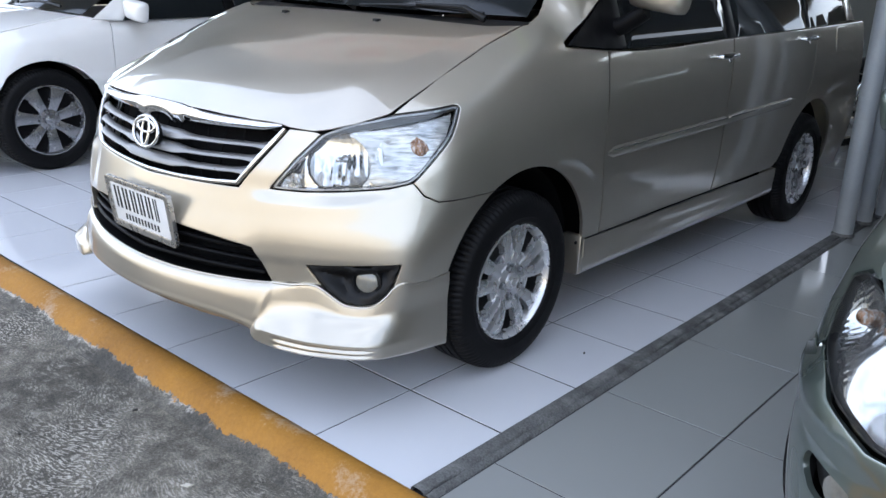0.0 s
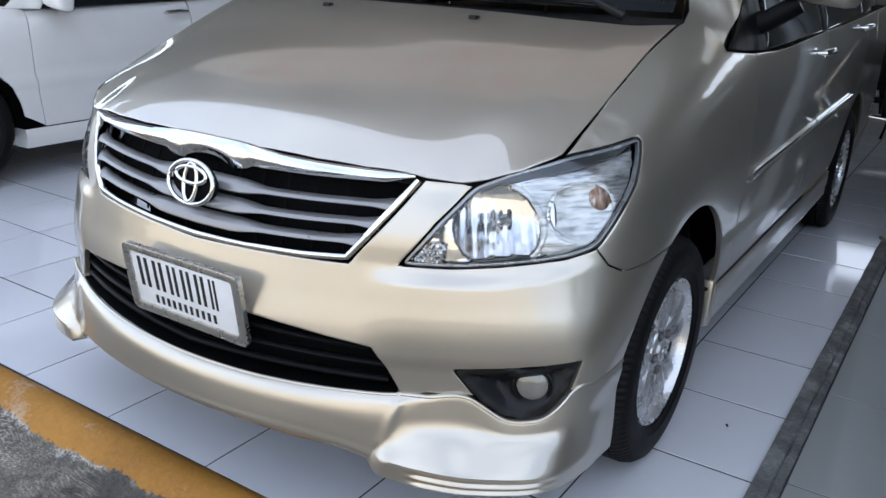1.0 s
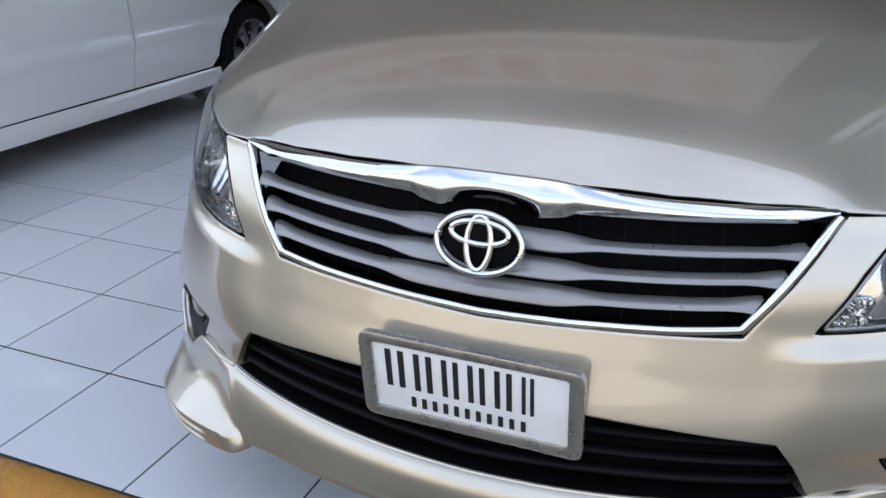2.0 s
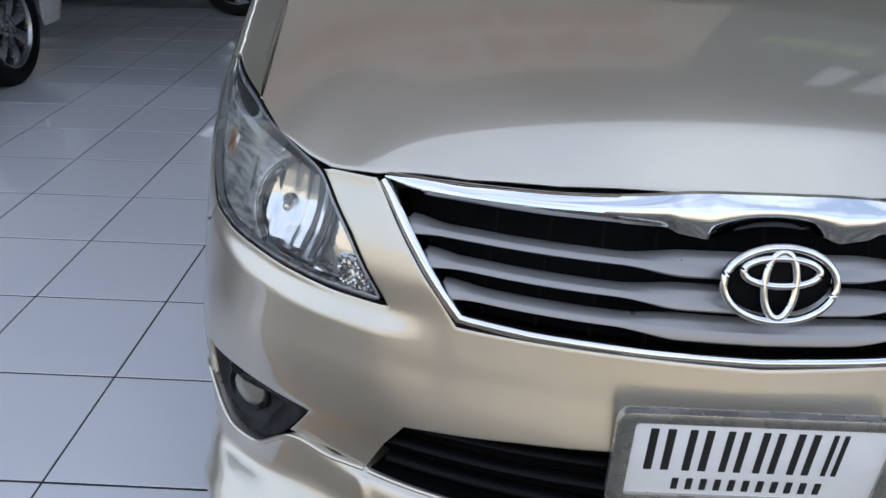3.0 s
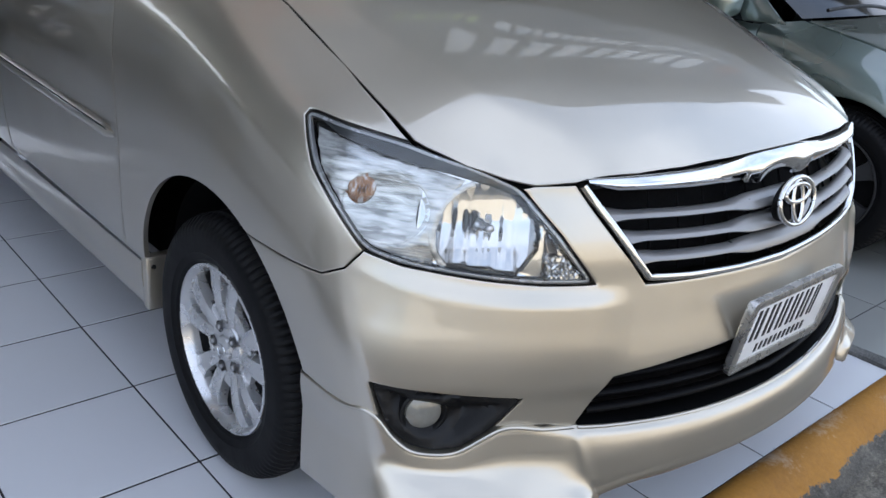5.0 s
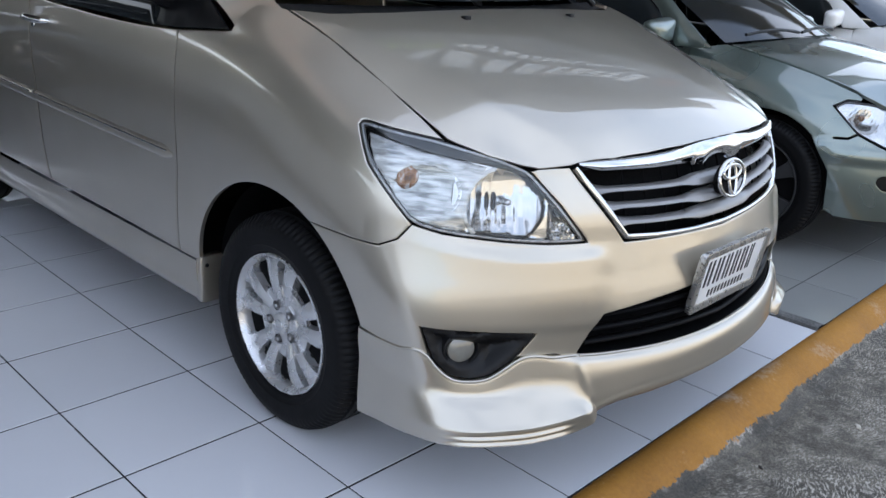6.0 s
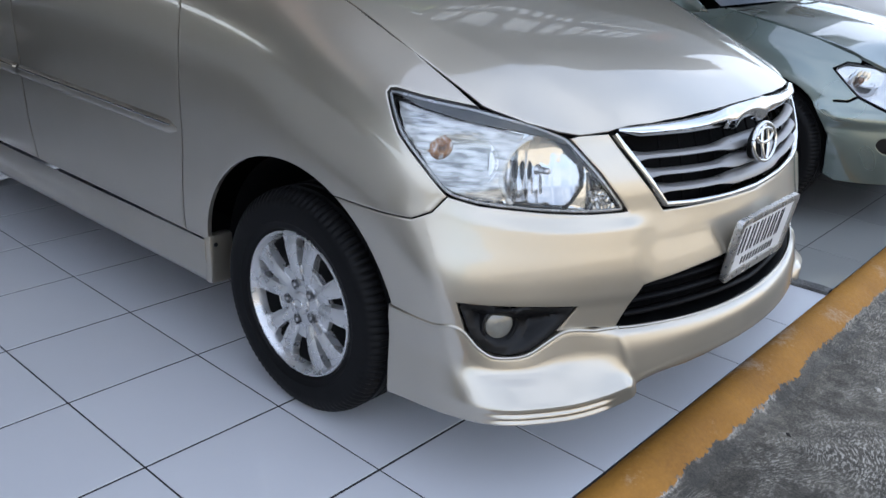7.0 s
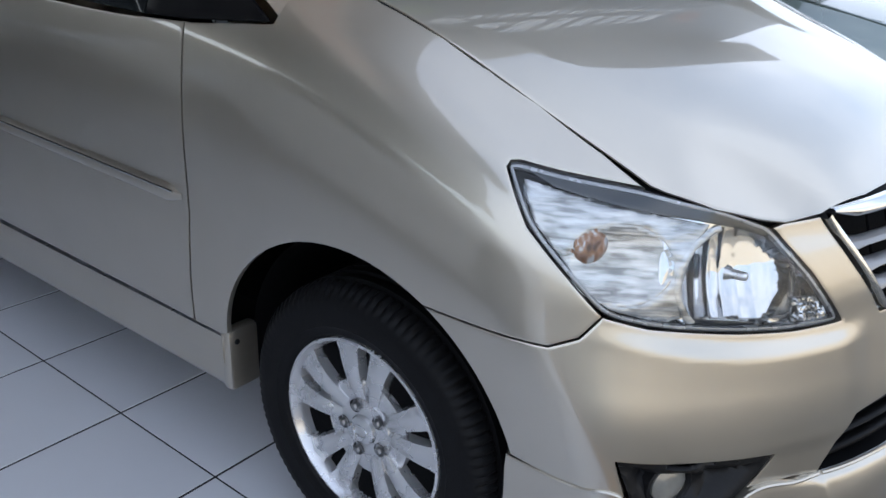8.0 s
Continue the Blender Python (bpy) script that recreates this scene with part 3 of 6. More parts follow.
    if style == "double":
        part("wheel_dish", mesh_of("wheel_dish", *lathe(((face - 0.05, rim * 0.55), (face - 0.012, rim * 0.53), (face - 0.008, rim * 0.48), (face - 0.011, 0.06)), 60)), paint, hub)
    part("centre_cap", mesh_of("centre_cap", *lathe(((face - 0.008, 0.033), (face + 0.004, 0.031), (face + 0.007, 0.024), (face + 0.008, 0.0)), 32)), paint, hub)
    ring = [(face + 0.009, 0.019 * math.cos(a), 0.013 * math.sin(a)) for a in np.linspace(0, 2 * math.pi, 25)[:-1]]
    part("cap_mark", mesh_of("cap_mark", *tube(ring, 0.0016, 6, True)), CHROME, hub)
    for k in range(5):
        a = 2 * math.pi * (k + 0.5) / 5 + (spokes[0][0] if style == "double" else 0)
        m = Matrix.Translation((0, 0.054 * math.cos(a), 0.054 * math.sin(a)))
        part("lug_hole", mesh_of("lug_hole", *moved(lathe(((face + 0.0015, 0.0145), (face - 0.006, 0.0125), (face - 0.0065, 0.0)), 18), m)), NUT_HOLE_SHADE, hub)
        part("lug_nut", mesh_of("lug_nut", *moved(lathe(((face - 0.01, 0.0095), (face + 0.005, 0.0095), (face + 0.008, 0.006), (face + 0.008, 0.0)), 6), m), sharp=30), NUT, hub)
    return hub


def mirror_shell(c, sgn, sx, sy2, sz):
    """The rounded, boxy shell of a door mirror."""
    shell = []
    for a in np.linspace(-math.pi / 2, math.pi / 2, 13):
        for q in np.linspace(0, 2 * math.pi, 33)[:-1]:
            u, w = math.cos(q), math.sin(q)
            k = (abs(u) ** 7 + abs(w) ** 7) ** (-1 / 7) * max(math.cos(a), 0.0) ** 0.38
            shell.append((c.x + sx * u * k * (1 + 0.12 * w), c.y - sy2 * math.sin(a) * (1 if a > 0 else 0.45), c.z + sz * w * k - 0.012 * sgn * u * k))
    return shell, [(i * 32 + j, i * 32 + (j + 1) % 32, (i + 1) * 32 + (j + 1) % 32, (i + 1) * 32 + j) for i in range(12) for j in range(32)]


def arch(body, y, z, r, a0, a1, n=22, x=0.89):
    """Part of a wheel opening's edge, by its angle from straight back."""
    out = []
    for i in range(n + 1):
        a = radians(a0 + (a1 - a0) * i / n)
        out.append((body.s(x, y + r * math.cos(a)), z + r * math.sin(a)))
    return out


def inset(outline, w=0.002):
    return band(outline, w)


def both(name, parent, mat, at, outline, holes=(), label="", gap=0.002, **k):
    """The same panel on either side of a car."""
    out = []
    for flip in (False, True):
        o = [tuple(p) for p in (mirrored(outline) if flip else outline)]
        h = [mirrored(q) if flip else q for q in holes]
        o = inset(stepped(o, 0.012), gap) if gap else o
        out.append(part(name, mesh_of(name, *sheet(at, o, h, **k)), mat, parent, label))
    return out


def wheel_housing(parent, x, y, z, r, sign, w=0.32):
    prof = [(0.0, r), (-w, r), (-w, 0.02)]
    v, f = lathe(prof, 40)
    v = [(sign * p[0] + x, p[1] + y, p[2] + z) for p in v]
    keep = [q for q in f if min(v[i][2] for i in q) > 0.24]
    part("wheel_housing", mesh_of("wheel_housing", v, keep), DEEP, parent)


# ---- the champagne people carrier ----
van_car = thing("people_carrier", "champagne silver people carrier with a body kit, parked on white tiles", "car")


def sy(y):
    return van.quarter + y


HL = [(0.500, 0.713), (0.595, 0.7135), (0.685, 0.719), (0.817, 0.731), (0.882, 0.746), (0.940, 0.807), (1.000, 0.868), (1.019, 0.903), (1.037, 0.938), (1.0435, 0.950), (1.0395, 0.9585), (1.024, 0.9600), (0.963, 0.951), (0.842, 0.938), (0.725, 0.912), (0.668, 0.891), (0.640, 0.879), (0.568, 0.803)]
SEAM_LINE = [(0.911, 0.707), (0.953, 0.685), (1.017, 0.683)]
FOG = [(0.607, 0.499), (0.845, 0.511), (0.831, 0.470), (0.815, 0.425), (0.780, 0.389), (0.738, 0.382), (0.700, 0.391), (0.655, 0.430)]
HOOD_SIDE = [(0.742, 0.105, 1.182), (0.740, -0.09, 1.118), (0.739, -0.29, 1.035), (0.742, -0.418, 0.977), (0.745, -0.497, 0.938)]
lamp = rounded(HL, 0.024, 6)

# fenders
fender = [(sy(0.534), 0.385), (sy(0.484), 0.685), (sy(0.469), 0.93), (sy(0.466), 1.092), (sy(0.225), 1.115), (sy(0.215), 1.190)]
fender += [(van.s(x, y), z) for x, y, z in HOOD_SIDE] + HL[13:3:-1] + SEAM_LINE
fender += arch(van, 0.012, 0.325, 0.405, 118, 9) + [(sy(0.43), 0.385)]
both("front_fender", van_car, CHAMPAGNE, van.at, fender, label="champagne metal-flake front fender")

# bumper, in one piece across the nose
half = [(0.40, 0.705), (0.43, 0.745), (0.548, 0.887), (0.590, 0.886), (0.622, 0.8845), (0.640, 0.879), (0.568, 0.803)] + [(0.500, 0.713)] + HL[1:5] + SEAM_LINE
half += arch(van, 0.012, 0.325, 0.405, 118, 162) + [(0.94, 0.445), (0.826, 0.444)] + [(0.845, 0.511), (0.607, 0.499), (0.647, 0.440)] + [(0.56, 0.441), (0.513, 0.428), (0.482, 0.490), (0.452, 0.534), (0.30, 0.549), (0.18, 0.556)]
bumper = [(0.0, 0.688)] + half + [(0.0, 0.560)] + [(-s, z) for s, z in half][::-1]
part("front_bumper", mesh_of("front_bumper", *sheet(van.at, inset(stepped(bumper, 0.01), 0.002), step=0.010)), CHAMPAGNE, van_car, "champagne front bumper")

# the lower spoiler of the body kit
lip_top = spline((0.0, 0.2, 0.39, 0.49, 0.515, 0.56, 0.642, 0.665, 0.70, 0.74, 0.78, 0.805, 0.828, 0.90, 1.03), (0.413, 0.417, 0.427, 0.434, 0.437, 0.439, 0.438, 0.419, 0.390, 0.381, 0.388, 0.411, 0.443, 0.4455, 0.4490))
lip_low = spline((0.0, 0.30, 0.41, 0.445, 0.480, 0.52, 0.60, 0.75, 0.86, 1.03), (0.302, 0.297, 0.290, 0.280, 0.260, 0.251, 0.245, 0.236, 0.222, 0.198))
lip_break = spline((0.0, 0.42, 0.50, 0.60, 0.72, 0.80, 0.90, 1.03), (0.365, 0.352, 0.338, 0.334, 0.326, 0.326, 0.33, 0.33))
lip_ridge = spline((0.0, 0.42, 0.50, 0.60, 0.72, 0.80, 0.90, 1.03), (0.332, 0.322, 0.303, 0.295, 0.285, 0.278, 0.27, 0.26))
mid_out = spline((0.0, 0.05, 0.12, 0.25, 0.5, 0.7, 0.9, 1.0), (-0.006, 0.006, 0.012, 0.018, 0.022, 0.024, 0.023, 0.014))
end_out = lambda f: np.interp(f, (0.0, 0.05, 0.30, 0.37, 0.43, 0.48, 0.64, 0.67, 0.70, 0.74, 0.96, 1.0), (0.002, 0.005, 0.011, 0.016, 0.021, 0.0260, 0.0445, 0.0480, 0.0515, 0.0520, 0.049, 0.043))
lip_fade = spline((0.45, 0.72, 0.79, 0.85, 0.92, 1.03), (1.0, 1.0, 0.88, 0.46, 0.18, 0.07))


def lip_at(s, f):
    a = np.abs(s)
    z0, zb, zr, z1 = lip_top(a), np.minimum(lip_break(a), lip_top(a) - 0.03), lip_ridge(a), lip_low(a)
    z = np.where(f < 0.5, z0 + (zb - z0) * f / 0.5, np.where(f < 0.7, zb + (zr - zb) * (f - 0.5) / 0.2, zr + (z1 - zr) * (f - 0.7) / 0.3))
    line = 0.514 - 0.062 * f
    k = 1 - (1 - np.clip((a - line) / (0.085 - 0.055 * ease(0.50, 0.75, f)), 0, 1)) ** 2.2
    crest = 0.0035 * np.exp(-(((a - line) / 0.009) ** 2)) * ease(0.0, 0.1, f) * ease(0.70, 0.55, f)
    o = mid_out(f) * (1 - k) + end_out(f) * lip_fade(a) * k + crest - 0.003 * ease(0.85, 0.90, a) * ease(0.12, 0.03, f)
    o = o + 0.024 * ease(0.46, 0.64, a) * ease(0.84, 0.72, a) * np.clip((f - 0.36) / 0.32, 0, 1)
    o = o - 0.005 * k * ease(0.52, 0.56, a) * ease(0.80, 0.74, a) * np.where((f > 0.74) & (f < 0.96), 0.5 - 0.5 * np.cos((f - 0.74) / 0.22 * 4 * math.pi), 0.0)
    p, n = van.plain(s, np.maximum(z, 0.36)), van.normal(s, np.maximum(z, 0.36))
    return np.stack([p[..., 0] + n[..., 0] * o, p[..., 1] + n[..., 1] * o, z], -1)


lip_half = list(np.linspace(0, 0.42, 30)) + list(np.linspace(0.424, 0.55, 46)) + list(np.linspace(0.556, 1.004, 70))
lip_s = [-q for q in lip_half[:0:-1]] + lip_half
lip_f = [0, 0.025, 0.05, 0.08, 0.12, 0.17, 0.23, 0.3, 0.37, 0.43, 0.48, 0.52, 0.56, 0.60, 0.64, 0.67, 0.70, 0.72, 0.74] + list(np.linspace(0.755, 0.96, 16)) + [0.98, 1.0]
n = len(lip_f)
net = lip_at(np.array(lip_s)[:, None], np.array(lip_f)[None, :])
v = [tuple(p) for p in net.reshape(-1, 3)]
f = [((i + 1) * n + j + 1, (i + 1) * n + j, i * n + j, i * n + j + 1) for i in range(len(lip_s) - 1) for j in range(n - 1)]
for i, s in enumerate(lip_s):
    for j, (dx, dz) in ((0, (0.94, 0.0)), (n - 1, (0.93, 0.004))):
        x, y, z = v[i * n + j]
        v.append((x * dx, y * dx, z + dz))
base = len(lip_s) * n
for i in range(len(lip_s) - 1):
    a, b = base + 2 * i, base + 2 * i + 2
    if abs(lip_s[i] + lip_s[i + 1]) / 2 > 0.505:
        f.append((i * n, (i + 1) * n, b, a))
    f += [(b + 1, (i + 1) * n + n - 1, i * n + n - 1, a + 1)]
part("front_spoiler", mesh_of("front_spoiler", v, f, sharp=26), CHAMPAGNE, van_car, "champagne lower spoiler with flared corners")

for a0, a1 in ((-0.505, 0.505), (0.512, 1.0), (-1.0, -0.512)):
    edge = [tuple(lip_at(np.array(q), np.array(0.012))) for q in np.linspace(a0, a1, 110)]
    part("spoiler_edge", mesh_of("spoiler_edge", *tube(edge, 0.0042, 8)), CHAMPAGNE, van_car, "rolled upper edge of the spoiler")

inner = [(q[0], q[1] + 0.004, q[2] - 0.002) for q in (lip_at(np.array(q), np.array(0.0)) for q in np.linspace(-0.508, 0.508, 60))]
trim = [tuple(q) for q in inner] + [(x * 0.93, y * 0.93, z) for x, y, z in inner]
part("intake_floor", mesh_of("intake_floor", trim, [(i, i + 1, 61 + i, 60 + i) for i in range(59)]), GLOSS_BLACK, van_car)

# lower intake with its black bars
mouth = [(0.506, 0.424), (0.476, 0.490), (0.448, 0.542), (0.20, 0.566), (-0.20, 0.566), (-0.448, 0.542), (-0.476, 0.490), (-0.506, 0.424), (-0.3, 0.412), (0.3, 0.412)]


def sunk(depth):
    return lambda s, z: van.plain(s, z) - van.normal(s, z) * depth


# a near-black sheet gives the intake its deep shade
part("intake_back", mesh_of("intake_back", *sheet(sunk(0.07), mouth, step=0.04, depth=0)), DEEP, van_car, "near-black sheet painted for the shade in the lower intake")
for zc in (0.455, 0.492, 0.528):
    def bar(s, q, zc=zc):
        a = 2 * math.pi * q
        z = zc - 0.02 * (1 - abs(s) / 0.48) ** 2 * (0.53 - zc) / 0.1 + 0.008 * math.sin(a)
        p, m = van.plain(s, z), van.normal(s, z)
        return p - m * (0.030 + 0.014 * math.cos(a))
    part("intake_bar", mesh_of("intake_bar", *grid(bar, np.linspace(-0.485, 0.485, 41), np.linspace(0, 1, 11)), sharp=60), GLOSS_BLACK, van_car)

# upper grille
GR_BOTTOM = spline((0.0, 0.10, 0.30, 0.395), (0.698, 0.701, 0.712, 0.720))
GR_TOP = spline((0.0, 0.15, 0.30, 0.53), (0.870, 0.868, 0.872, 0.880))
gap = [(0.0, 0.690), (0.40, 0.706), (0.545, 0.885), (0.53, 0.897), (0.277, 0.902), (0.0, 0.915), (-0.277, 0.902), (-0.53, 0.897), (-0.545, 0.885), (-0.40, 0.706)]
# shade behind the slats, put in as a near-black sheet
part("grille_back", mesh_of("grille_back", *sheet(sunk(0.075), gap, step=0.04, depth=0)), DEEP, van_car, "near-black sheet painted for the shade behind the grille slats")
edge_in = lambda z: 0.395 + (z - 0.720) / (0.880 - 0.720) * 0.128
for k in (1, 2, 3):
    def slat(s, q, k=k):
        a = abs(s)
        zz = GR_BOTTOM(min(a, 0.395)) + (GR_TOP(a) - GR_BOTTOM(min(a, 0.395))) * (k - 0.08) / 4
        thick = 0.0090 + 0.0080 * ease(0.20, 0.11, a) + 0.005 * ease(edge_in(zz) - 0.05, edge_in(zz), a)
        ang = 2 * math.pi * q
        z = zz + thick * math.sin(ang)
        p, m = van.plain(s, z), van.normal(s, z)
        return p - m * (0.012 - 0.008 * math.cos(ang) + 0.009 * math.sin(ang) - 0.006 * ease(0.20, 0.11, a))
    zk = 0.720 + 0.160 * k / 4
    part("grille_slat", mesh_of("grille_slat", *grid(slat, np.linspace(-edge_in(zk), edge_in(zk), 81), np.linspace(0, 1, 13)), sharp=50), SATIN, van_car, "satin grey grille slat")
for i in range(-6, 7):
    s = i * 0.075
    if abs(s) < 0.44:
        lo, hi = float(GR_BOTTOM(min(abs(s), 0.39))) + max(0, abs(s) - 0.39) * 1.2, 0.88
        pts = [tuple(van.plain(s, z) - van.normal(s, z) * 0.035) for z in np.linspace(lo, hi, 7)]
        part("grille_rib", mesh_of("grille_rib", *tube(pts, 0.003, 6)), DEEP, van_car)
bar_top = spline((0.0, 0.125, 0.165, 0.21, 0.277, 0.40, 0.53), (0.9155, 0.9125, 0.908, 0.904, 0.901, 0.8995, 0.8975))
bar_low = lambda s: np.interp(s, (0.0, 0.025, 0.048, 0.066, 0.078, 0.085, 0.092, 0.130, 0.146, 0.30, 0.47, 0.53), (0.8725, 0.8710, 0.8665, 0.8605, 0.8560, 0.8530, 0.8520, 0.8575, 0.8650, 0.868, 0.875, 0.8895))
bar_s = np.concatenate([np.linspace(-0.53, -0.136, 60), np.linspace(-0.132, 0.132, 81), np.linspace(0.136, 0.53, 60)])
bar_t = np.array([0.0, 0.02, 0.08, 0.2, 0.3, 0.4, 0.5, 0.6, 0.7, 0.8, 0.92, 0.98, 1.0])
bs, bt = np.meshgrid(bar_s, bar_t, indexing="ij")
bz = bar_low(np.abs(bs)) + (bar_top(np.abs(bs)) - bar_low(np.abs(bs))) * bt
lift = 0.002 + np.interp(bt, (0, 0.2, 0.4, 0.6, 0.8, 1.0), (0.003, 0.0110, 0.0160, 0.0155, 0.0105, 0.0030)) * (0.45 + 0.55 * ease(0.54, 0.40, np.abs(bs))) - 0.016 * (bt == 0) - 0.010 * (bt == 1)
net = van.plain(bs, bz) + van.normal(bs, bz) * lift[..., None]
n = len(bar_t)
faces = [(i * n + j, (i + 1) * n + j, (i + 1) * n + j + 1, i * n + j + 1) for i in range(len(bar_s) - 1) for j in range(n - 1)]
part("grille_chrome_bar", mesh_of("grille_chrome_bar", net.reshape(-1, 3), faces, sharp=40), CHROME, van_car, "bright chrome bar over the grille")
frame_line = [(0.536, 0.886), (0.465, 0.802), (0.397, 0.718), (0.30, 0.709), (0.15, 0.701), (0.0, 0.697)]
frame_line = frame_line + [(-s, z) for s, z in frame_line[:-1]][::-1]


def strip(points, w, lift, at=van.plain):
    """A flat bright strip along a line on the skin, with a raised middle."""
    verts, faces = [], []
    for i, (s, z) in enumerate(points):
        a, b = points[max(i - 1, 0)], points[min(i + 1, len(points) - 1)]
        d = Vector((b[0] - a[0], b[1] - a[1])).normalized()
        for q, h in ((-1, -0.010), (-1, 0.5), (-0.5, 1.0), (0.5, 1.0), (1, 0.5), (1, -0.010)):
            u, t = s - d.y * w * q, z + d.x * w * q
            m = van.normal(u, t)
            verts.append(tuple(at(u, t) + m * (lift * h if h > 0 else h)))
    for i in range(len(points) - 1):
        faces += [(i * 6 + j, (i + 1) * 6 + j, (i + 1) * 6 + j + 1, i * 6 + j + 1) for j in range(5)]
    return verts, [q[::-1] for q in faces]


fine = []
for a, b in zip(frame_line, frame_line[1:]):
    fine += [(a[0] + (b[0] - a[0]) * k / 8, a[1] + (b[1] - a[1]) * k / 8) for k in range(8)]
part("grille_chrome_frame", mesh_of("grille_chrome_frame", *strip(fine + [frame_line[-1]], 0.0065, 0.006), sharp=50), CHROME, van_car, "thin chrome frame under the grille")

# oval badge
badge = part("badge", mesh_of("badge_back", *moved(lathe(((0.0, 0.0), (0.004, 0.052), (0.014, 0.055)), 48, "y"), Matrix.Translation((0, -0.852, 0.8175)) @ Matrix.Diagonal((1.28, 1, 0.90, 1)))), GLOSS_BLACK, van_car, "oval chrome badge on a dark ground")


def oval(cx, cz, rx, rz, r, y=-0.856):
    pts = [(cx + rx * math.cos(a), y + 0.22 * (rz * math.sin(a) + cz - 0.8175), cz + rz * math.sin(a)) for a in np.linspace(0, 2 * math.pi, 61)[:-1]]
    return tube(pts, r, 10, True)


part("badge_ring", mesh_of("badge_ring", *oval(0, 0.8175, 0.071, 0.048, 0.0054)), CHROME, badge)
part("badge_oval", mesh_of("badge_oval", *oval(0, 0.8175, 0.020, 0.043, 0.0055)), CHROME, badge)
part("badge_oval", mesh_of("badge_oval", *oval(0, 0.834, 0.048, 0.018, 0.0055)), CHROME, badge)

# number plate in its metal frame
pm = Matrix.Translation((0.002, -0.8925, 0.565)) @ Matrix.Rotation(math.atan2(0.021, 0.147), 4, "X")
plate = part("number_plate", mesh_of("number_plate", *moved(box(-0.172, -0.004, -0.076, 0.172, 0.004, 0.074, 0.003), pm)), PLATE_WHITE, van_car, "white number plate in a grey metal frame")
rim_out = rounded([(-0.194, -0.092), (0.194, -0.092), (0.194, 0.088), (-0.194, 0.088)], 0.022, 6)
rim_in = rounded([(-0.170, -0.068), (0.170, -0.068), (0.170, 0.070), (-0.170, 0.070)], 0.006, 3)


def plate_at(u, w):
    u, w = np.broadcast_arrays(np.asarray(u, float), np.asarray(w, float))
    return np.stack([u, np.full(u.shape, -0.010), w], -1)


v, f = sheet(plate_at, rim_out, [rim_in], step=0.02, edge=0.002, depth=0.014)[:2]
part("plate_frame", mesh_of("plate_frame", *moved((v, f), pm), sharp=50), PLATE_FRAME, plate, "grey metal plate frame with a dark rim")
part("plate_base", mesh_of("plate_base", *moved(box(-0.186, 0.003, -0.086, 0.186, 0.012, 0.084, 0.004), pm)), PLATE_FRAME, plate)
x = -0.148
for w in (0.046, 0.044, 0.040, 0.040, 0.040, 0.028):
    for x2 in (x, x + w * 0.5):
        part("plate_bar", mesh_of("plate_bar", *moved(box(x2, -0.0055, -0.020, x2 + w * 0.24, -0.0035, 0.058, 0.0008), pm)), INK, plate)
    x += w + (0.022 if abs(x + 0.148 - 0.046) < 0.004 else 0.006)
for i in range(11):
    x = -0.105 + i * 0.0195
    part("plate_bar", mesh_of("plate_bar", *moved(box(x, -0.0055, -0.058, x + 0.009, -0.0035, -0.036, 0.0008), pm)), INK, plate)


# bonnet
def bonnet_at(x, y):
    p = np.array(hood_at(x, y))
    x, y = p[..., 0], p[..., 1]
    line = 0.50 + 0.27 * (y + 0.68)
    out = np.clip((0.745 - np.abs(x)) / (0.745 - np.minimum(line, 0.70)), 0, 1)
    p[..., 2] += 0.011 * (out - 0.012 * np.exp(-((1 - out) / 0.02) ** 2)) * ease(-0.80, -0.66, y) * ease(0.05, -0.25, y)
    return p


front = [(0.0, -0.768), (0.13, -0.766), (0.20, -0.761), (0.277, -0.756), (0.40, -0.738), (0.53, -0.704), (0.60, -0.671), (0.64, -0.640), (0.69, -0.590), (0.728, -0.522), (0.737, -0.499)]
rear = [(0.738, -0.418), (0.740, -0.29), (0.742, -0.09), (0.746, 0.100), (0.647, 0.045), (0.45, 0.010), (0.25, -0.004), (0.0, -0.010)]
bonnet = front + rear + [(-x, y) for x, y in rear[:-1]][::-1] + [(-x, y) for x, y in front[1:]][::-1]
part("bonnet", mesh_of("bonnet", *sheet(bonnet_at, inset(stepped(bonnet, 0.01), 0.0032), step=0.02, depth=0.005, edge=0.002)), CHAMPAGNE, van_car, "champagne bonnet with two soft creases")
under = [(x * 0.97, y + 0.012) for x, y in bonnet]
part("bonnet_inner", mesh_of("bonnet_inner", *sheet(lambda x, y: hood_at(x, y) - np.array((0, 0, 0.03)), under, step=0.06, depth=0)), SEAM, van_car)
for x in (-0.254, 0.254):
    y, z = -0.088, float(bonnet_at(x, -0.088)[2])
    part("washer_nozzle", mesh_of("washer_nozzle", *box(x - 0.012, y - 0.010, z - 0.004, x + 0.012, y + 0.012, z + 0.008, 0.003)), BLACK, van_car)


# headlamps
def lamp_depth(s, z):
    a = np.abs(s)
    r = np.hypot((a - 0.690) * 1.0, z - 0.798)
    u, w = (a - 0.690) / 0.025, (z - 0.770 + 0.10 * (a - 0.69)) / 0.046
    u, w = u - np.floor(u) - 0.5, w - np.floor(w) - 0.5
    bowl = 0.036 + 0.12 * (z - 0.798) + 0.026 * (1 - (r / 0.088) ** 2) + 0.0060 * u * u + 0.0015 * w * w
    flat = 0.018 + 0.050 * ease(0.80, 0.85, a)
    flat = flat + 0.012 * ease(0.60, 0.56, a)
    d = np.where(r < 0.088, bowl, flat)
    rim = near(lamp, a, z)
    return d * np.minimum(1, 0.25 + rim / 0.016)


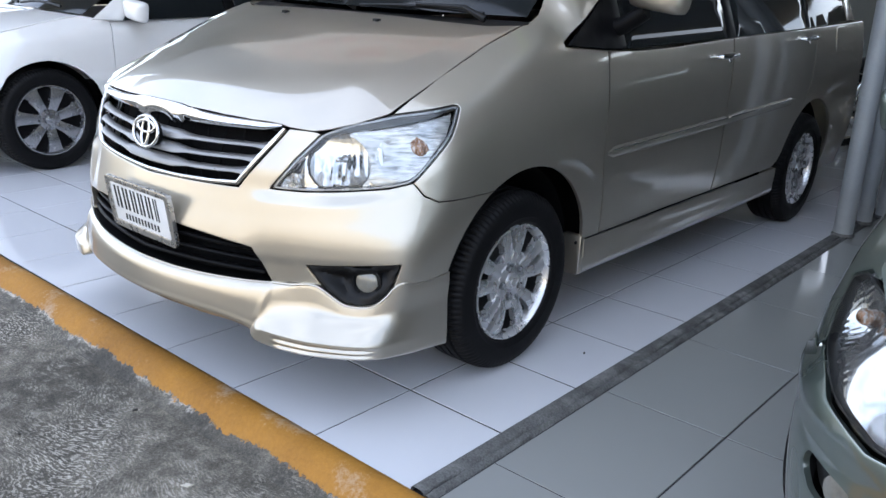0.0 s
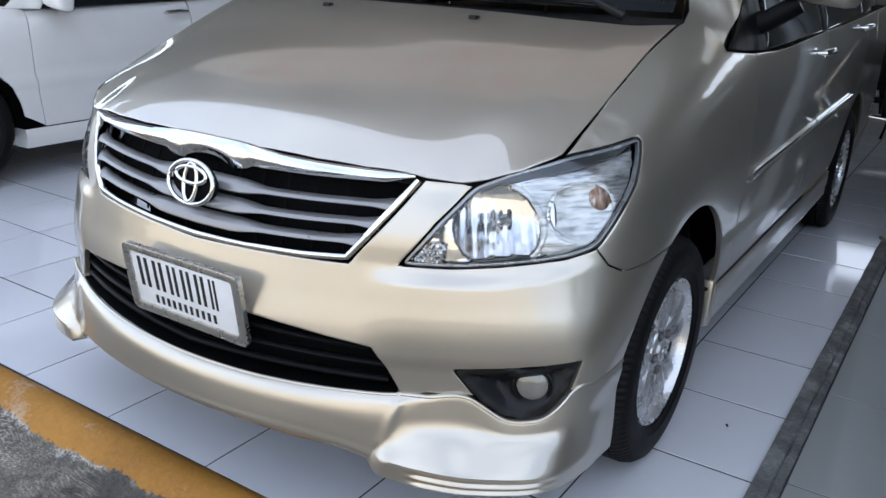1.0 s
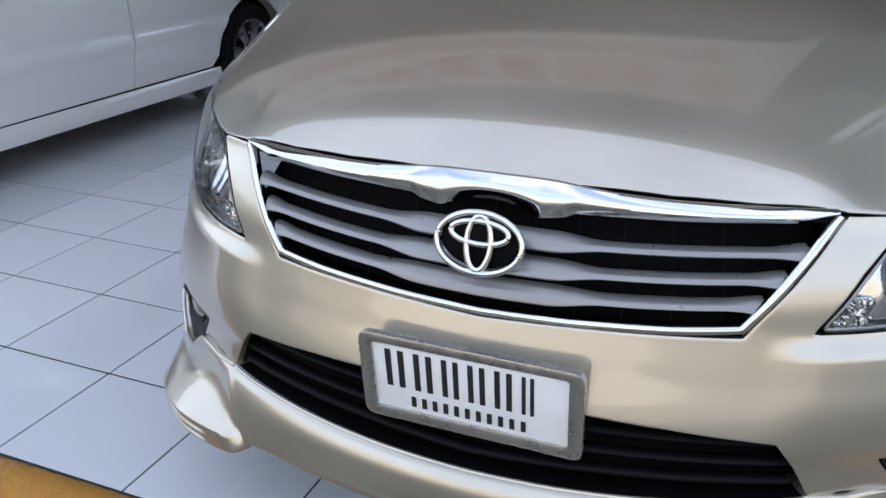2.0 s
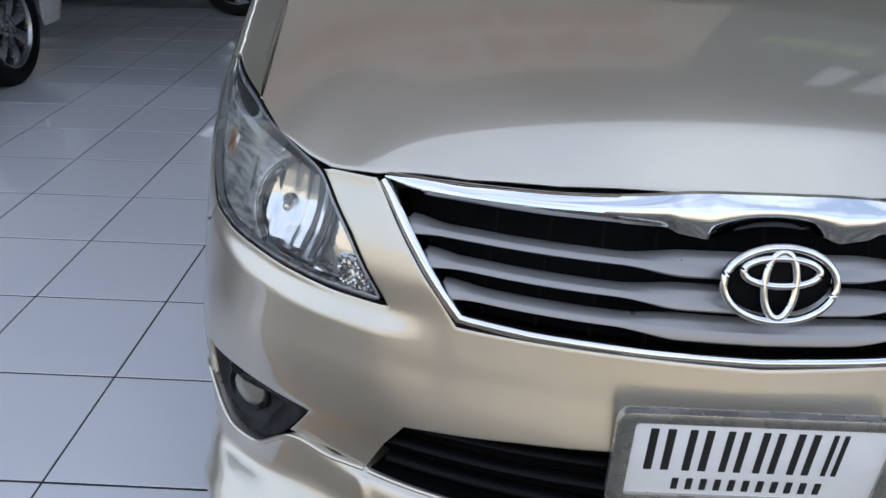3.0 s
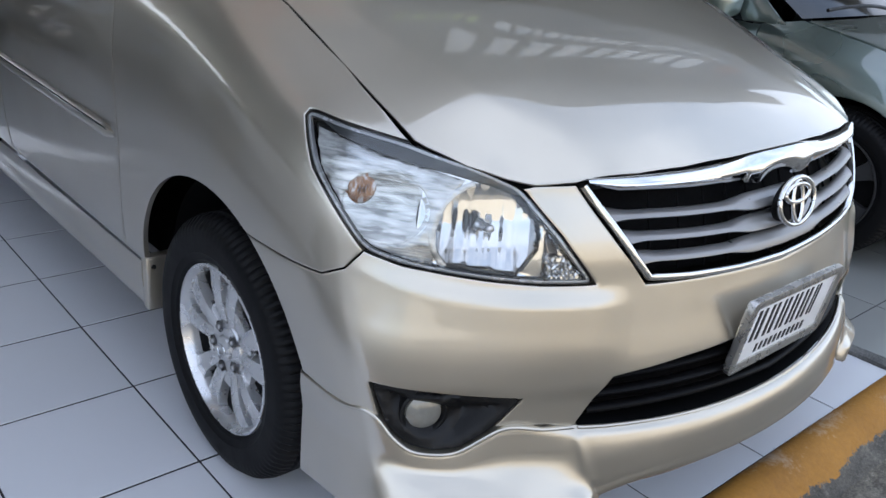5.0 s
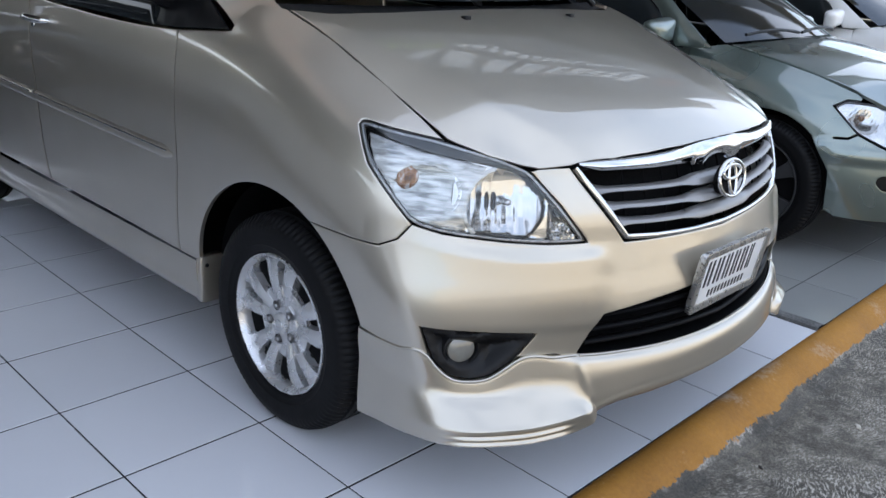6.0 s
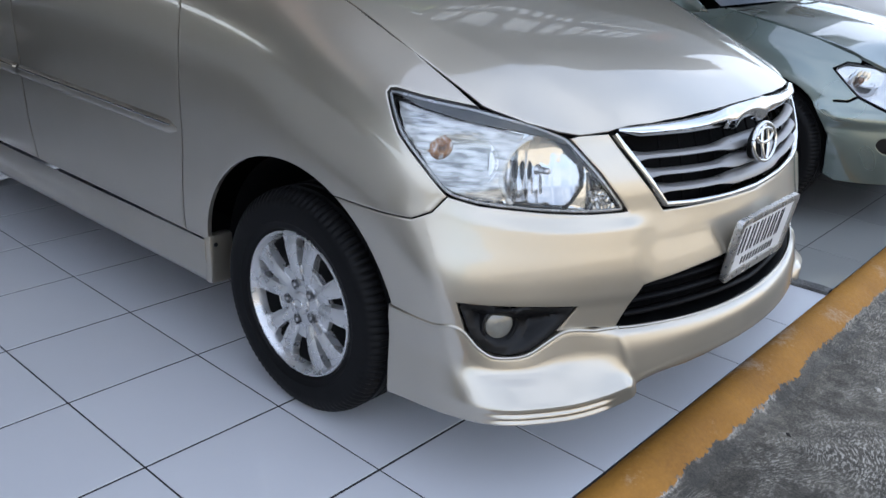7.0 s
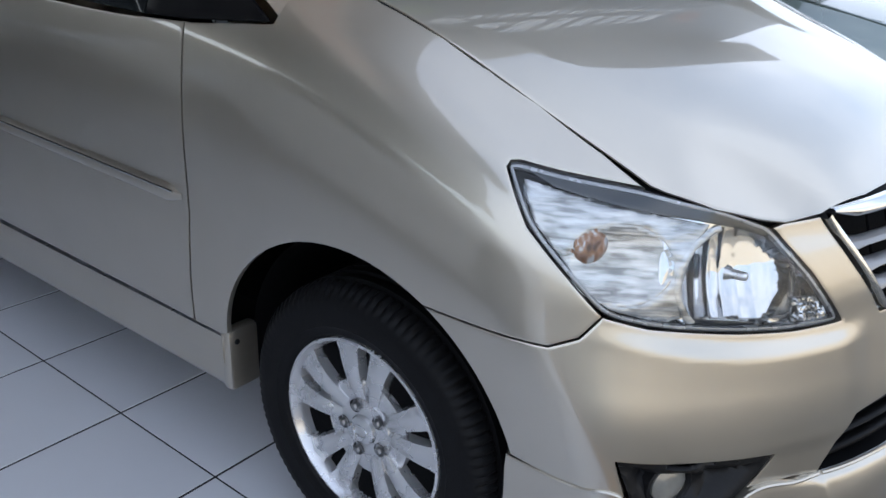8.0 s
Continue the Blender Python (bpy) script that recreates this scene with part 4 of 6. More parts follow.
def lamp_at(s, z):
    s, z = np.broadcast_arrays(np.asarray(s, float), np.asarray(z, float))
    return van.plain(s, z) - van.normal(s, z) * lamp_depth(s, z)[..., None]


for sign in (1, -1):
    fix = (lambda o: o) if sign > 0 else mirrored
    lens_line = fix(inset(stepped(lamp, 0.01), 0.002))
    head = part("headlamp", mesh_of("headlamp_inner", *sheet(lamp_at, fix(inset(stepped(lamp, 0.01), 0.004)), step=0.0042, depth=0), sharp=22), MIRRORED, van_car, "clear headlamp with a bright faceted reflector")
    cover = part("lens", mesh_of("lens", *sheet(van.plain, lens_line, step=0.016, depth=0.0, lift=0.003)), LENS, head, "clear plastic headlamp cover")
    cover.visible_shadow = False
    ring = fix(inset(stepped(lamp, 0.01), 0.0030))
    part("lamp_seal", mesh_of("lamp_seal", *sheet(van.plain, lens_line, [ring], step=0.02, depth=0.02, lift=-0.0005)), SEAM, head)
    brow = [(1.030, 0.957), (0.963, 0.9465), (0.842, 0.9300), (0.725, 0.9055), (0.668, 0.8850), (0.640, 0.868), (0.655, 0.868), (0.69, 0.880), (0.76, 0.895), (0.87, 0.914), (0.97, 0.934)]
    part("lamp_brow", mesh_of("lamp_brow", *sheet(lambda s, z: van.plain(s, z) - van.normal(s, z) * 0.004, fix(brow), step=0.02, depth=0.008)), SMOKE, head, "smoky grey upper lamp trim")
    bezel = [fix(inset(stepped(lamp, 0.01), w)) for w in (0.0032, 0.0080)]
    part("lamp_bezel", mesh_of("lamp_bezel", *sheet(lambda s, z: van.plain(s, z) - van.normal(s, z) * 0.003, bezel[0], [bezel[1]], step=0.02, depth=0.012, edge=0.0015)), BEZEL, head, "pale grey lamp edge")
    arc = []
    for r in (0.084, 0.094):
        arc.append([(0.690 + r * math.cos(a), 0.798 + r * math.sin(a)) for a in np.linspace(-0.80, 1.25, 24)])
    crescent = [q for q in arc[1] + arc[0][::-1] if inside(lamp, np.array([q[0]]), np.array([q[1]]))[0]]
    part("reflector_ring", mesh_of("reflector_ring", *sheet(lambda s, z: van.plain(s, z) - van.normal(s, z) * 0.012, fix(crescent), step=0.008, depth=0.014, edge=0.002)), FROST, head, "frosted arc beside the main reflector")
    bowl = [(0.862 + 0.077 * math.cos(a), 0.824 + 0.064 * math.sin(a)) for a in np.linspace(0, 2 * math.pi, 41)[:-1]]

    def dished(s, z):
        s, z = np.broadcast_arrays(np.asarray(s, float), np.asarray(z, float))
        r2 = ((np.abs(s) - 0.862) / 0.077) ** 2 + ((z - 0.824) / 0.064) ** 2
        return van.plain(s, z) - van.normal(s, z) * (0.0156 + 0.009 * np.maximum(1 - r2, 0) ** 0.8)[..., None]

    outer = [q for q in inset(stepped(lamp, 0.01), 0.009) if q[0] > 0.785]
    cheek = [(0.772, 0.744)] + sorted([q for q in outer if q[1] < 0.75 + (q[0] - 0.785) * 0.62 and q[1] < 0.945], key=lambda q: q[0])
    cheek += [(1.018, 0.940), (0.94, 0.928), (0.86, 0.914), (0.735, 0.887), (0.748, 0.862), (0.764, 0.833), (0.772, 0.798), (0.769, 0.765)]

    def frosted(s, z):
        s, z = np.broadcast_arrays(np.asarray(s, float), np.asarray(z, float))
        return van.plain(s, z) - van.normal(s, z) * (0.014 + 0.0004 * np.sin((z + 0.18 * np.abs(s)) * 240))[..., None]

    part("lamp_cheek", mesh_of("lamp_cheek", *sheet(frosted, fix(cheek), [fix(bowl)], step=0.009, depth=0.003)), FROST, head, "frosted outer lamp compartment with painted glints")
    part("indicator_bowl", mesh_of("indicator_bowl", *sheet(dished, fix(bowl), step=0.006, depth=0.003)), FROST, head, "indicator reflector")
    p, m = Vector(van.plain(sign * 0.914, 0.856)), Vector(van.normal(sign * 0.914, 0.856))
    glow = lathe(((0.0, 0.033), (0.003, 0.028), (0.005, 0.019), (0.0062, 0.009), (0.0065, 0.0)), 24)
    part("indicator_bulb", mesh_of("indicator_bulb", *moved(glow, Matrix.Translation(p - m * 0.022) @ m.to_track_quat("X", "Z").to_matrix().to_4x4())), AMBER, head, "dull amber indicator bulb")
    p, m = van.plain(sign * 0.690, 0.80), Vector((0, -1, 0.05))
    cap = lathe(((0.0, 0.013), (0.006, 0.011), (0.010, 0.008), (0.030, 0.0075), (0.034, 0.005), (0.035, 0.0)), 20)
    place = Matrix.Translation(Vector(p) - Vector(van.normal(sign * 0.690, 0.80)) * 0.040 + Vector((sign * 0.018, 0, 0.020))) @ m.to_track_quat("X", "Z").to_matrix().to_4x4()
    part("bulb_cap", mesh_of("bulb_cap", *moved(cap, place)), ALLOY, head, "dull metal bulb cap")
    low = [(0.690 + 0.086 * math.cos(a), 0.798 + 0.086 * math.sin(a)) for a in np.linspace(-2.15, -0.75, 18)]
    low = [q for q in low if inside(lamp, np.array([q[0]]), np.array([q[1]]))[0]]
    part("reflector_floor", mesh_of("reflector_floor", *sheet(lambda s, z: van.plain(s, z) - van.normal(s, z) * 0.022, fix(low), step=0.01, depth=0.004)), SMOKE, head, "dark grey floor of the main reflector")
    cell = rounded([(0.525, 0.722), (0.582, 0.722), (0.590, 0.765), (0.556, 0.765)], 0.006, 3)

    def cells(s, z):
        s, z = np.broadcast_arrays(np.asarray(s, float), np.asarray(z, float))
        return van.plain(s, z) - van.normal(s, z) * (0.012 + 0.003 * np.sin(s * 700) * np.sin(z * 700))[..., None]

    part("side_light", mesh_of("side_light", *sheet(cells, fix(cell), step=0.004, depth=0.01, edge=0.0), sharp=20), MIRRORED, head)

# fog lamps
fog_line = rounded(FOG, 0.012, 3)


def fog_at(s, z):
    s, z = np.broadcast_arrays(np.asarray(s, float), np.asarray(z, float))
    a = np.abs(s)
    d = 0.006 + 0.050 * ease(0.0, 0.05, near(fog_line, a, z))
    d = d * (1 - 0.25 * ease(0.74, 0.66, a))
    r = np.hypot(a - 0.752, z - 0.452)
    return van.plain(s, z) - van.normal(s, z) * (d - 0.014 * ease(0.058, 0.044, r))[..., None]


for sign in (1, -1):
    fix = (lambda o: o) if sign > 0 else mirrored
    fog = part("fog_lamp", mesh_of("fog_lamp_surround", *sheet(fog_at, fix(inset(stepped(fog_line, 0.008), 0.001)), step=0.008, depth=0.012, lift=0.0), sharp=40), BLACK, van_car, "round fog lamp in a black surround")
    p, m = Vector(van.plain(sign * 0.752, 0.452)), Vector(van.normal(sign * 0.752, 0.452))
    m = (m + Vector((0, -0.5, 0.05))).normalized()
    place = Matrix.Translation(p - m * 0.032) @ m.to_track_quat("X", "Z").to_matrix().to_4x4()
    part("fog_ring", mesh_of("fog_ring", *moved(lathe(((-0.012, 0.047), (0.006, 0.045), (0.008, 0.041), (0.002, 0.037), (-0.006, 0.036)), 36), place)), BLACK, fog)
    part("fog_glass", mesh_of("fog_glass", *moved(lathe(((-0.004, 0.036), (0.004, 0.033), (0.010, 0.022), (0.012, 0.010), (0.0125, 0.0)), 36), place)), FOG_GLASS, fog, "clouded fog lamp glass")

# doors, sills and rear quarter
belt = spline((0.2, 0.5, 1.5, 2.6, 3.4), (1.118, 1.094, 1.105, 1.128, 1.150))
door_bottom = spline((0.5, 1.0, 1.5, 2.3), (0.384, 0.390, 0.392, 0.394))


def door_edge(y0, y1):
    top = [(sy(y), float(belt(y))) for y in np.linspace(y1, y0, 8)]
    low = [(sy(y), float(door_bottom(y))) for y in np.linspace(y0, y1, 8)]
    return low, top


low, top = door_edge(0.534, 1.53)
front_door = low + [(sy(1.535), 0.56), (sy(1.530), 0.84)] + top + [(sy(0.469), 0.93), (sy(0.484), 0.685)]
front_door[len(low) + 2 + 7] = (sy(0.466), 1.095)
doors = both("front_door", van_car, CHAMPAGNE, van.at, front_door, label="champagne front door with a side moulding", gap=0.0035, step=0.035)
rear_arch = arch(van, 2.75, 0.325, 0.405, 171, 122, 14)
low, top = door_edge(1.535, 2.28)
rear_door = low + [(sy(2.33), 0.42)] + [(s, z) for s, z in rear_arch if z > 0.46] + [(sy(2.60), 0.80), (sy(2.62), float(belt(2.62)))] + [(sy(y), float(belt(y))) for y in (2.3, 2.0, 1.7, 1.535)] + [(sy(1.535), 0.84), (sy(1.54), 0.56)]
doors2 = both("rear_door", van_car, CHAMPAGNE, van.at, rear_door, label="champagne rear door", gap=0.003, step=0.04)
tail = van.quarter + van.base
quarter = [(sy(2.605), 0.80)] + arch(van, 2.75, 0.325, 0.405, 122, -10, 20) + [(sy(3.15), 0.25), (tail + 0.85, 0.25), (tail + 1.0, 0.30), (tail + 1.0, 1.15), (tail + 0.62, 1.15), (sy(2.62), float(belt(2.62)))]
both("rear_quarter", van_car, CHAMPAGNE, van.at, quarter, label="champagne rear quarter panel", step=0.05)
back = [(tail + 1.0, 0.30), (tail + 1.335, 0.30), (tail + 1.335, 1.15), (tail + 1.0, 1.15)]
both("tailgate", van_car, CHAMPAGNE, van.at, back, gap=0.001, step=0.06)
for sgn, front_d, rear_d in ((1, doors[0], doors2[0]), (-1, doors[1], doors2[1])):
    for dd, y, z in ((front_d, 1.435, 1.030), (rear_d, 2.45, 1.075)):
        p, m = Vector(van.plain(sgn * sy(y), z)), Vector(van.normal(sgn * sy(y), z))
        pts = [p + m * o + Vector((0, d, 0.012 * d)) for d, o in ((-0.085, -0.002), (-0.078, 0.022), (-0.04, 0.034), (0.03, 0.036), (0.07, 0.028), (0.085, 0.004))]
        part("door_handle", mesh_of("door_handle", *tube(pts, [0.006, 0.011, 0.013, 0.013, 0.012, 0.008], 12)), CHROME, dd, "chrome door handle")
        v, f = lathe(((-0.004, 0.040), (-0.006, 0.030), (-0.016, 0.0)), 28)
        place = Matrix.Translation(p) @ m.to_track_quat("X", "Z").to_matrix().to_4x4() @ Matrix.Diagonal((0.4, 1.3, 0.8, 1))
        part("handle_cup", mesh_of("handle_cup", *moved((v, f), place)), CHAMPAGNE, dd)
        part("key_lock", mesh_of("key_lock", *moved(lathe(((0.0, 0.012), (0.005, 0.011), (0.006, 0.0)), 18), Matrix.Translation(p + Vector((0, 0.055, -0.022))) @ m.to_track_quat("X", "Z").to_matrix().to_4x4())), CHROME, dd)
    for dd, y0, y1, z0, z1 in ((front_d, 0.50, 1.525, 0.714, 0.734), (rear_d, 1.545, 2.36, 0.735, 0.752)):
        def mould(y, q, y0=y0, y1=y1, z0=z0, z1=z1, sgn=sgn):
            t = (y - y0) / (y1 - y0)
            tip = float(ease(0.0, 0.05, t)) if y0 < 1 else float(ease(1.0, 0.97, t))
            z = z0 + (z1 - z0) * t + 0.023 * (q - 0.5) * 2 * (0.35 + 0.65 * tip)
            o = (0.010 + 0.004 * math.sin(q * math.pi)) * max(0.0, 1 - abs(2 * q - 1) ** 6) * (0.2 + 0.8 * tip)
            p, m = van.plain(sgn * sy(y), z), van.normal(sgn * sy(y), z)
            return p + m * (o - 0.001)
        part("side_moulding", mesh_of("side_moulding", *grid(mould, np.linspace(y0, y1, 60), np.linspace(0, 1, 13), sgn < 0), sharp=50), CHAMPAGNE, dd, "champagne side moulding with a chrome edge")
        line = []
        for y in np.linspace(y0 + 0.015, y1 - 0.004, 30):
            t = (y - y0) / (y1 - y0)
            z = z0 + (z1 - z0) * t + 0.013
            line.append(tuple(van.plain(sgn * sy(y), z) + van.normal(sgn * sy(y), z) * 0.0135))
        part("moulding_chrome", mesh_of("moulding_chrome", *tube(line, 0.0030, 6)), CHROME, dd)

    def skirt(y, q, sgn=sgn):
        z = 0.386 - 0.150 * q
        o = 0.004 + 0.016 * math.sin(min(q * 1.6, 1) * math.pi / 2) - 0.02 * max(0, q - 0.85) / 0.15
        p = van.plain(sgn * sy(y), max(z, 0.30))
        return p[0] + sgn * o, y, z
    v, f = grid(skirt, np.linspace(0.425, 2.34, 60), np.linspace(0, 1, 12), sgn < 0)
    n2 = len(v)
    v += [(p[0] * 0.9, p[1], p[2]) for p in v[:12]] + [(p[0] * 0.9, p[1], p[2]) for p in v[-12:]] + [(v[i * 12 + 11][0] * 0.88, v[i * 12 + 11][1], v[i * 12 + 11][2]) for i in range(60)]
    for i in range(11):
        f += [(i, i + 1, n2 + i + 1, n2 + i), (n2 - 12 + i + 1, n2 - 12 + i, n2 + 12 + i, n2 + 13 + i)]
    for i in range(59):
        f.append((i * 12 + 11, (i + 1) * 12 + 11, n2 + 24 + i + 1, n2 + 24 + i))
    part("side_skirt", mesh_of("side_skirt", v, f, sharp=40), CHAMPAGNE, van_car, "champagne side skirt")
    x0, x1 = sorted((sgn * 0.780, sgn * 0.866))
    flap = part("mud_flap", mesh_of("mud_flap", *box(x0, 0.404, 0.244, x1, 0.440, 0.402, 0.010)), CHAMPAGNE, van_car, "champagne mud flap end of the skirt")
    part("flap_screw", mesh_of("flap_screw", *moved(lathe(((0.403, 0.007), (0.400, 0.006), (0.399, 0.0)), 12, "y"), Matrix.Translation((sgn * 0.845, 0, 0.372)))), BLACK, flap)
    wheel_housing(van_car, sgn * 0.790, 0.012, 0.325, 0.403, sgn)
    wheel_housing(van_car, sgn * 0.800, 2.75, 0.325, 0.403, sgn)
    twin = []
    for k in range(5):
        for d in (-0.245, 0.245):
            twin.append((radians(18) + 2 * math.pi * k / 5 + d, 0.018, 0.031))
    for y in (0.0, 2.75):
        wheel(van_car, sgn * 0.768, y, 0.320, 0.322, 0.206, sgn, twin, "double")
part("floor_pan", mesh_of("floor_pan", *box(-0.74, -0.62, 0.30, 0.74, 3.5, 0.42, 0.03)), DEEP, van_car)
part("engine_block", mesh_of("engine_block", *box(-0.50, -0.60, 0.40, 0.50, 0.2, 0.80, 0.03)), DEEP, van_car)


fuel = rounded([(sy(2.92), 0.985), (sy(3.08), 0.985), (sy(3.08), 1.125), (sy(2.92), 1.125)], 0.03, 4)
part("fuel_flap", mesh_of("fuel_flap", *sheet(van.at, fuel, step=0.03, depth=0.006, edge=0.0025, lift=0.0035)), CHAMPAGNE, van_car, "rounded fuel filler flap")


# glasshouse
def house(y, z):
    """The side glass plane of the cabin."""
    t = (z - 1.10) / 0.56
    return 0.868 - 0.205 * t - 0.035 * t * t - 0.05 * ease(2.6, 3.6, y)


def house_at(sgn):
    def at(y, z):
        y, z = np.broadcast_arrays(np.asarray(y, float), np.asarray(z, float))
        return np.stack([sgn * house(y, z), y, z], -1)
    return at


def side_panel(name, outline, mat, sgn, label="", depth=0.012, lift=0.0):
    at = house_at(sgn)
    if sgn < 0:
        v, f = sheet(lambda u, z: at(-u, z), mirrored(outline), step=0.06, depth=depth, lift=lift)[:2]
    else:
        v, f = sheet(at, outline, step=0.06, depth=depth, lift=lift)[:2]
    return part(name, mesh_of(name, v, f), mat, van_car, label)


def wind(u, t):
    """The windscreen: u across, t up."""
    y0, y1 = 0.02 + 0.16 * u * u, 0.86 + 0.10 * u * u
    z0, z1 = 1.185 + 0.0 * u, 1.690 - 0.045 * u * u
    b = 0.03 * math.sin(t * math.pi)
    return (u * (0.735 * (1 - t) + 0.600 * t), y0 + (y1 - y0) * t - b * 0.6, z0 + (z1 - z0) * t + b)


part("windscreen", mesh_of("windscreen", *grid(wind, np.linspace(-0.96, 0.96, 30), np.linspace(0.03, 1, 16), False)), GLASS, van_car, "dark tinted windscreen")
cowl = lambda u, t: (u * 0.735, 0.0 + 0.115 * u * u + 0.075 * t, 1.168 + 0.018 * t)
part("cowl", mesh_of("cowl", *grid(cowl, np.linspace(-1, 1, 24), np.linspace(0, 1, 5))), BLACK, van_car, "black cowl below the windscreen")
for x0, x1 in ((-0.62, -0.05), (0.02, 0.58)):
    pts = [(x0 + (x1 - x0) * t, 0.052 + 0.10 * (x0 + (x1 - x0) * t) ** 2 + 0.02 * t, 1.206 + 0.010 * math.sin(t * 3.1)) for t in np.linspace(0, 1, 12)]
    wiper = part("wiper", mesh_of("wiper_blade", *tube(pts, 0.007, 6)), BLACK, van_car, "black wiper at rest")
    arm = [(x1 + 0.03, 0.075, 1.19), (x1 - 0.05, 0.06, 1.225), ((x0 + x1) / 2, 0.065, 1.224)]
    part("wiper_arm", mesh_of("wiper_arm", *tube(arm, [0.012, 0.009, 0.006], 8)), BLACK, wiper)
for sgn in (1, -1):
    tip = [(0.225, 1.119), (0.47, 1.098), (0.60, 1.094), (0.60, 1.285), (0.50, 1.27)]
    side_panel("mirror_sail", rounded(tip, 0.015), GLOSS_BLACK, sgn, "black mirror mount")
    side_panel("front_window", [(0.605, 1.094), (1.49, 1.104), (1.49, 1.58), (1.02, 1.57), (0.70, 1.37), (0.605, 1.29)], GLASS, sgn, "dark tinted front side window")
    side_panel("centre_pillar", [(1.495, 1.104), (1.585, 1.106), (1.585, 1.59), (1.495, 1.585)], GLOSS_BLACK, sgn)
    side_panel("rear_window", [(1.59, 1.106), (2.50, 1.126), (2.50, 1.585), (1.59, 1.59)], GLASS, sgn, "dark tinted rear side window")
    side_panel("quarter_window", [(2.505, 1.126), (3.30, 1.146), (3.18, 1.56), (2.505, 1.585)], GLASS, sgn)
    side_panel("roof_rail", [(0.98, 1.585), (1.02, 1.575), (1.49, 1.588), (3.19, 1.565), (3.32, 1.15), (3.48, 1.15), (3.30, 1.66), (1.05, 1.68)], CHAMPAGNE, sgn, depth=0.02)
    foot = spline((0.0, 0.08, 0.22, 0.45, 0.7, 1.0), (0.205, 0.245, 0.335, 0.52, 0.73, 1.02))
    lift_z = spline((0.0, 0.08, 0.22, 0.45, 0.7, 1.0), (1.118, 1.142, 1.196, 1.292, 1.405, 1.590))

    def pillar_at(t, q, sgn=sgn, foot=foot, lift_z=lift_z):
        y, z = float(foot(t)), float(lift_z(t))
        o = Vector((house(y, z) + 0.004, y, z))
        w = Vector(wind(0.985, max(t * 1.02 - 0.02, 0.0)))
        w = w + (Vector((0.742, 0.095, 1.176)) - w) * float(ease(0.10, 0.0, t))
        c = (o + w) / 2 + Vector((0.020, -0.012, 0.024)) * (1 - 0.2 * t)
        p = o * (1 - q) ** 2 + c * 2 * q * (1 - q) + w * q * q
        place = float(van.s(p.x, p.y))
        skin = Vector(van.at(place, p.z)) - Vector(van.normal(place, p.z)) * 0.004 * float(ease(0.07, 0.0, t))
        p = p.lerp(skin, float(ease(0.24, 0.05, t)))
        return sgn * p.x, p.y, p.z

    part("front_pillar", mesh_of("front_pillar", *grid(pillar_at, np.linspace(0, 1, 28), np.linspace(0, 1, 12), sgn < 0)), CHAMPAGNE, van_car, "champagne windscreen pillar")
    p = Vector((sgn * 0.86, 0.58, 1.262))
    c = p + Vector((sgn * 0.128, 0.0, 0.058))
    shell, faces = mirror_shell(c, sgn, 0.122, 0.075, 0.088)
    mirror = part("side_mirror", mesh_of("side_mirror_shell", shell, faces, sharp=70), CHAMPAGNE, van_car, "champagne door mirror on a black mount")
    mm = Matrix.Translation(c + Vector((0, 0.012, 0))) @ Matrix.Diagonal((1.1, 1.0, 0.76, 1))
    part("mirror_arm", mesh_of("mirror_arm", *tube([p + Vector((-sgn * 0.05, -0.02, -0.10)), p + Vector((sgn * 0.0, -0.01, -0.085)), p + Vector((sgn * 0.08, 0, -0.03))], [0.040, 0.032, 0.030], 12)), GLOSS_BLACK, mirror)
    part("mirror_glass", mesh_of("mirror_glass", *moved(lathe(((0.02, 0.098), (0.022, 0.0)), 28, "y"), mm)), CHROME, mirror)


def roof(x, y):
    e = abs(x) / 0.64
    return (x, y, 1.745 - 0.055 * e**3 - 0.055 * float(ease(1.25, 0.86, y)) - 0.06 * float(ease(2.9, 3.5, y)))


part("roof", mesh_of("roof", *grid(roof, np.linspace(-0.645, 0.645, 26), np.linspace(0.86, 3.42, 30))), CHAMPAGNE, van_car, "champagne roof")
rear_glass = lambda u, t: (u * (0.74 - 0.13 * t), 3.60 - 0.20 * t - 0.08 * u * u, 1.15 + 0.54 * t)
part("rear_window_pane", mesh_of("rear_glass", *grid(rear_glass, np.linspace(-1, 1, 16), np.linspace(0, 1, 8), True)), GLASS, van_car)


van_car.scale = (1.0, 1.0, 0.991)


# ---- the other cars ----
def sedan_bulge(s, z, x, y):
    return 0.010 * ease(0.60, 0.56, z) * ease(0.50, 0.54, z)


sedan = Body(
    nose=spline((0.15, 0.3, 0.45, 0.55, 0.65, 0.75, 1.2), (-0.76, -0.82, -0.845, -0.84, -0.80, -0.73, -0.60)),
    bow2=spline((0.2, 0.8), (0.30, 0.34)),
    bow4=spline((0.2, 0.8), (0.34, 0.52)),
    width=spline((0.15, 0.25, 0.4, 0.55, 0.7, 1.2), (0.79, 0.815, 0.838, 0.848, 0.850, 0.850)),
    shoulder=spline((-0.8, -0.45, 0.0, 0.45, 1.0, 2.4, 3.4), (0.70, 0.80, 0.90, 0.965, 1.00, 1.03, 1.02)),
    roll=spline((-0.1, 0.0, 0.07, 0.15, 0.26, 0.6), (0.21, 0.13, 0.055, 0.02, 0.004, 0.0)),
    tail=spline((0.2, 0.6, 1.0, 1.2), (3.52, 3.60, 3.55, 3.50)),
    base=2.74,
    bulge=sedan_bulge,
    blend=0.05,
)
sedan_hood = spline((-0.85, -0.70, -0.55, -0.3, 0.0, 0.35, 0.5), (0.66, 0.76, 0.83, 0.90, 0.955, 1.00, 1.015))
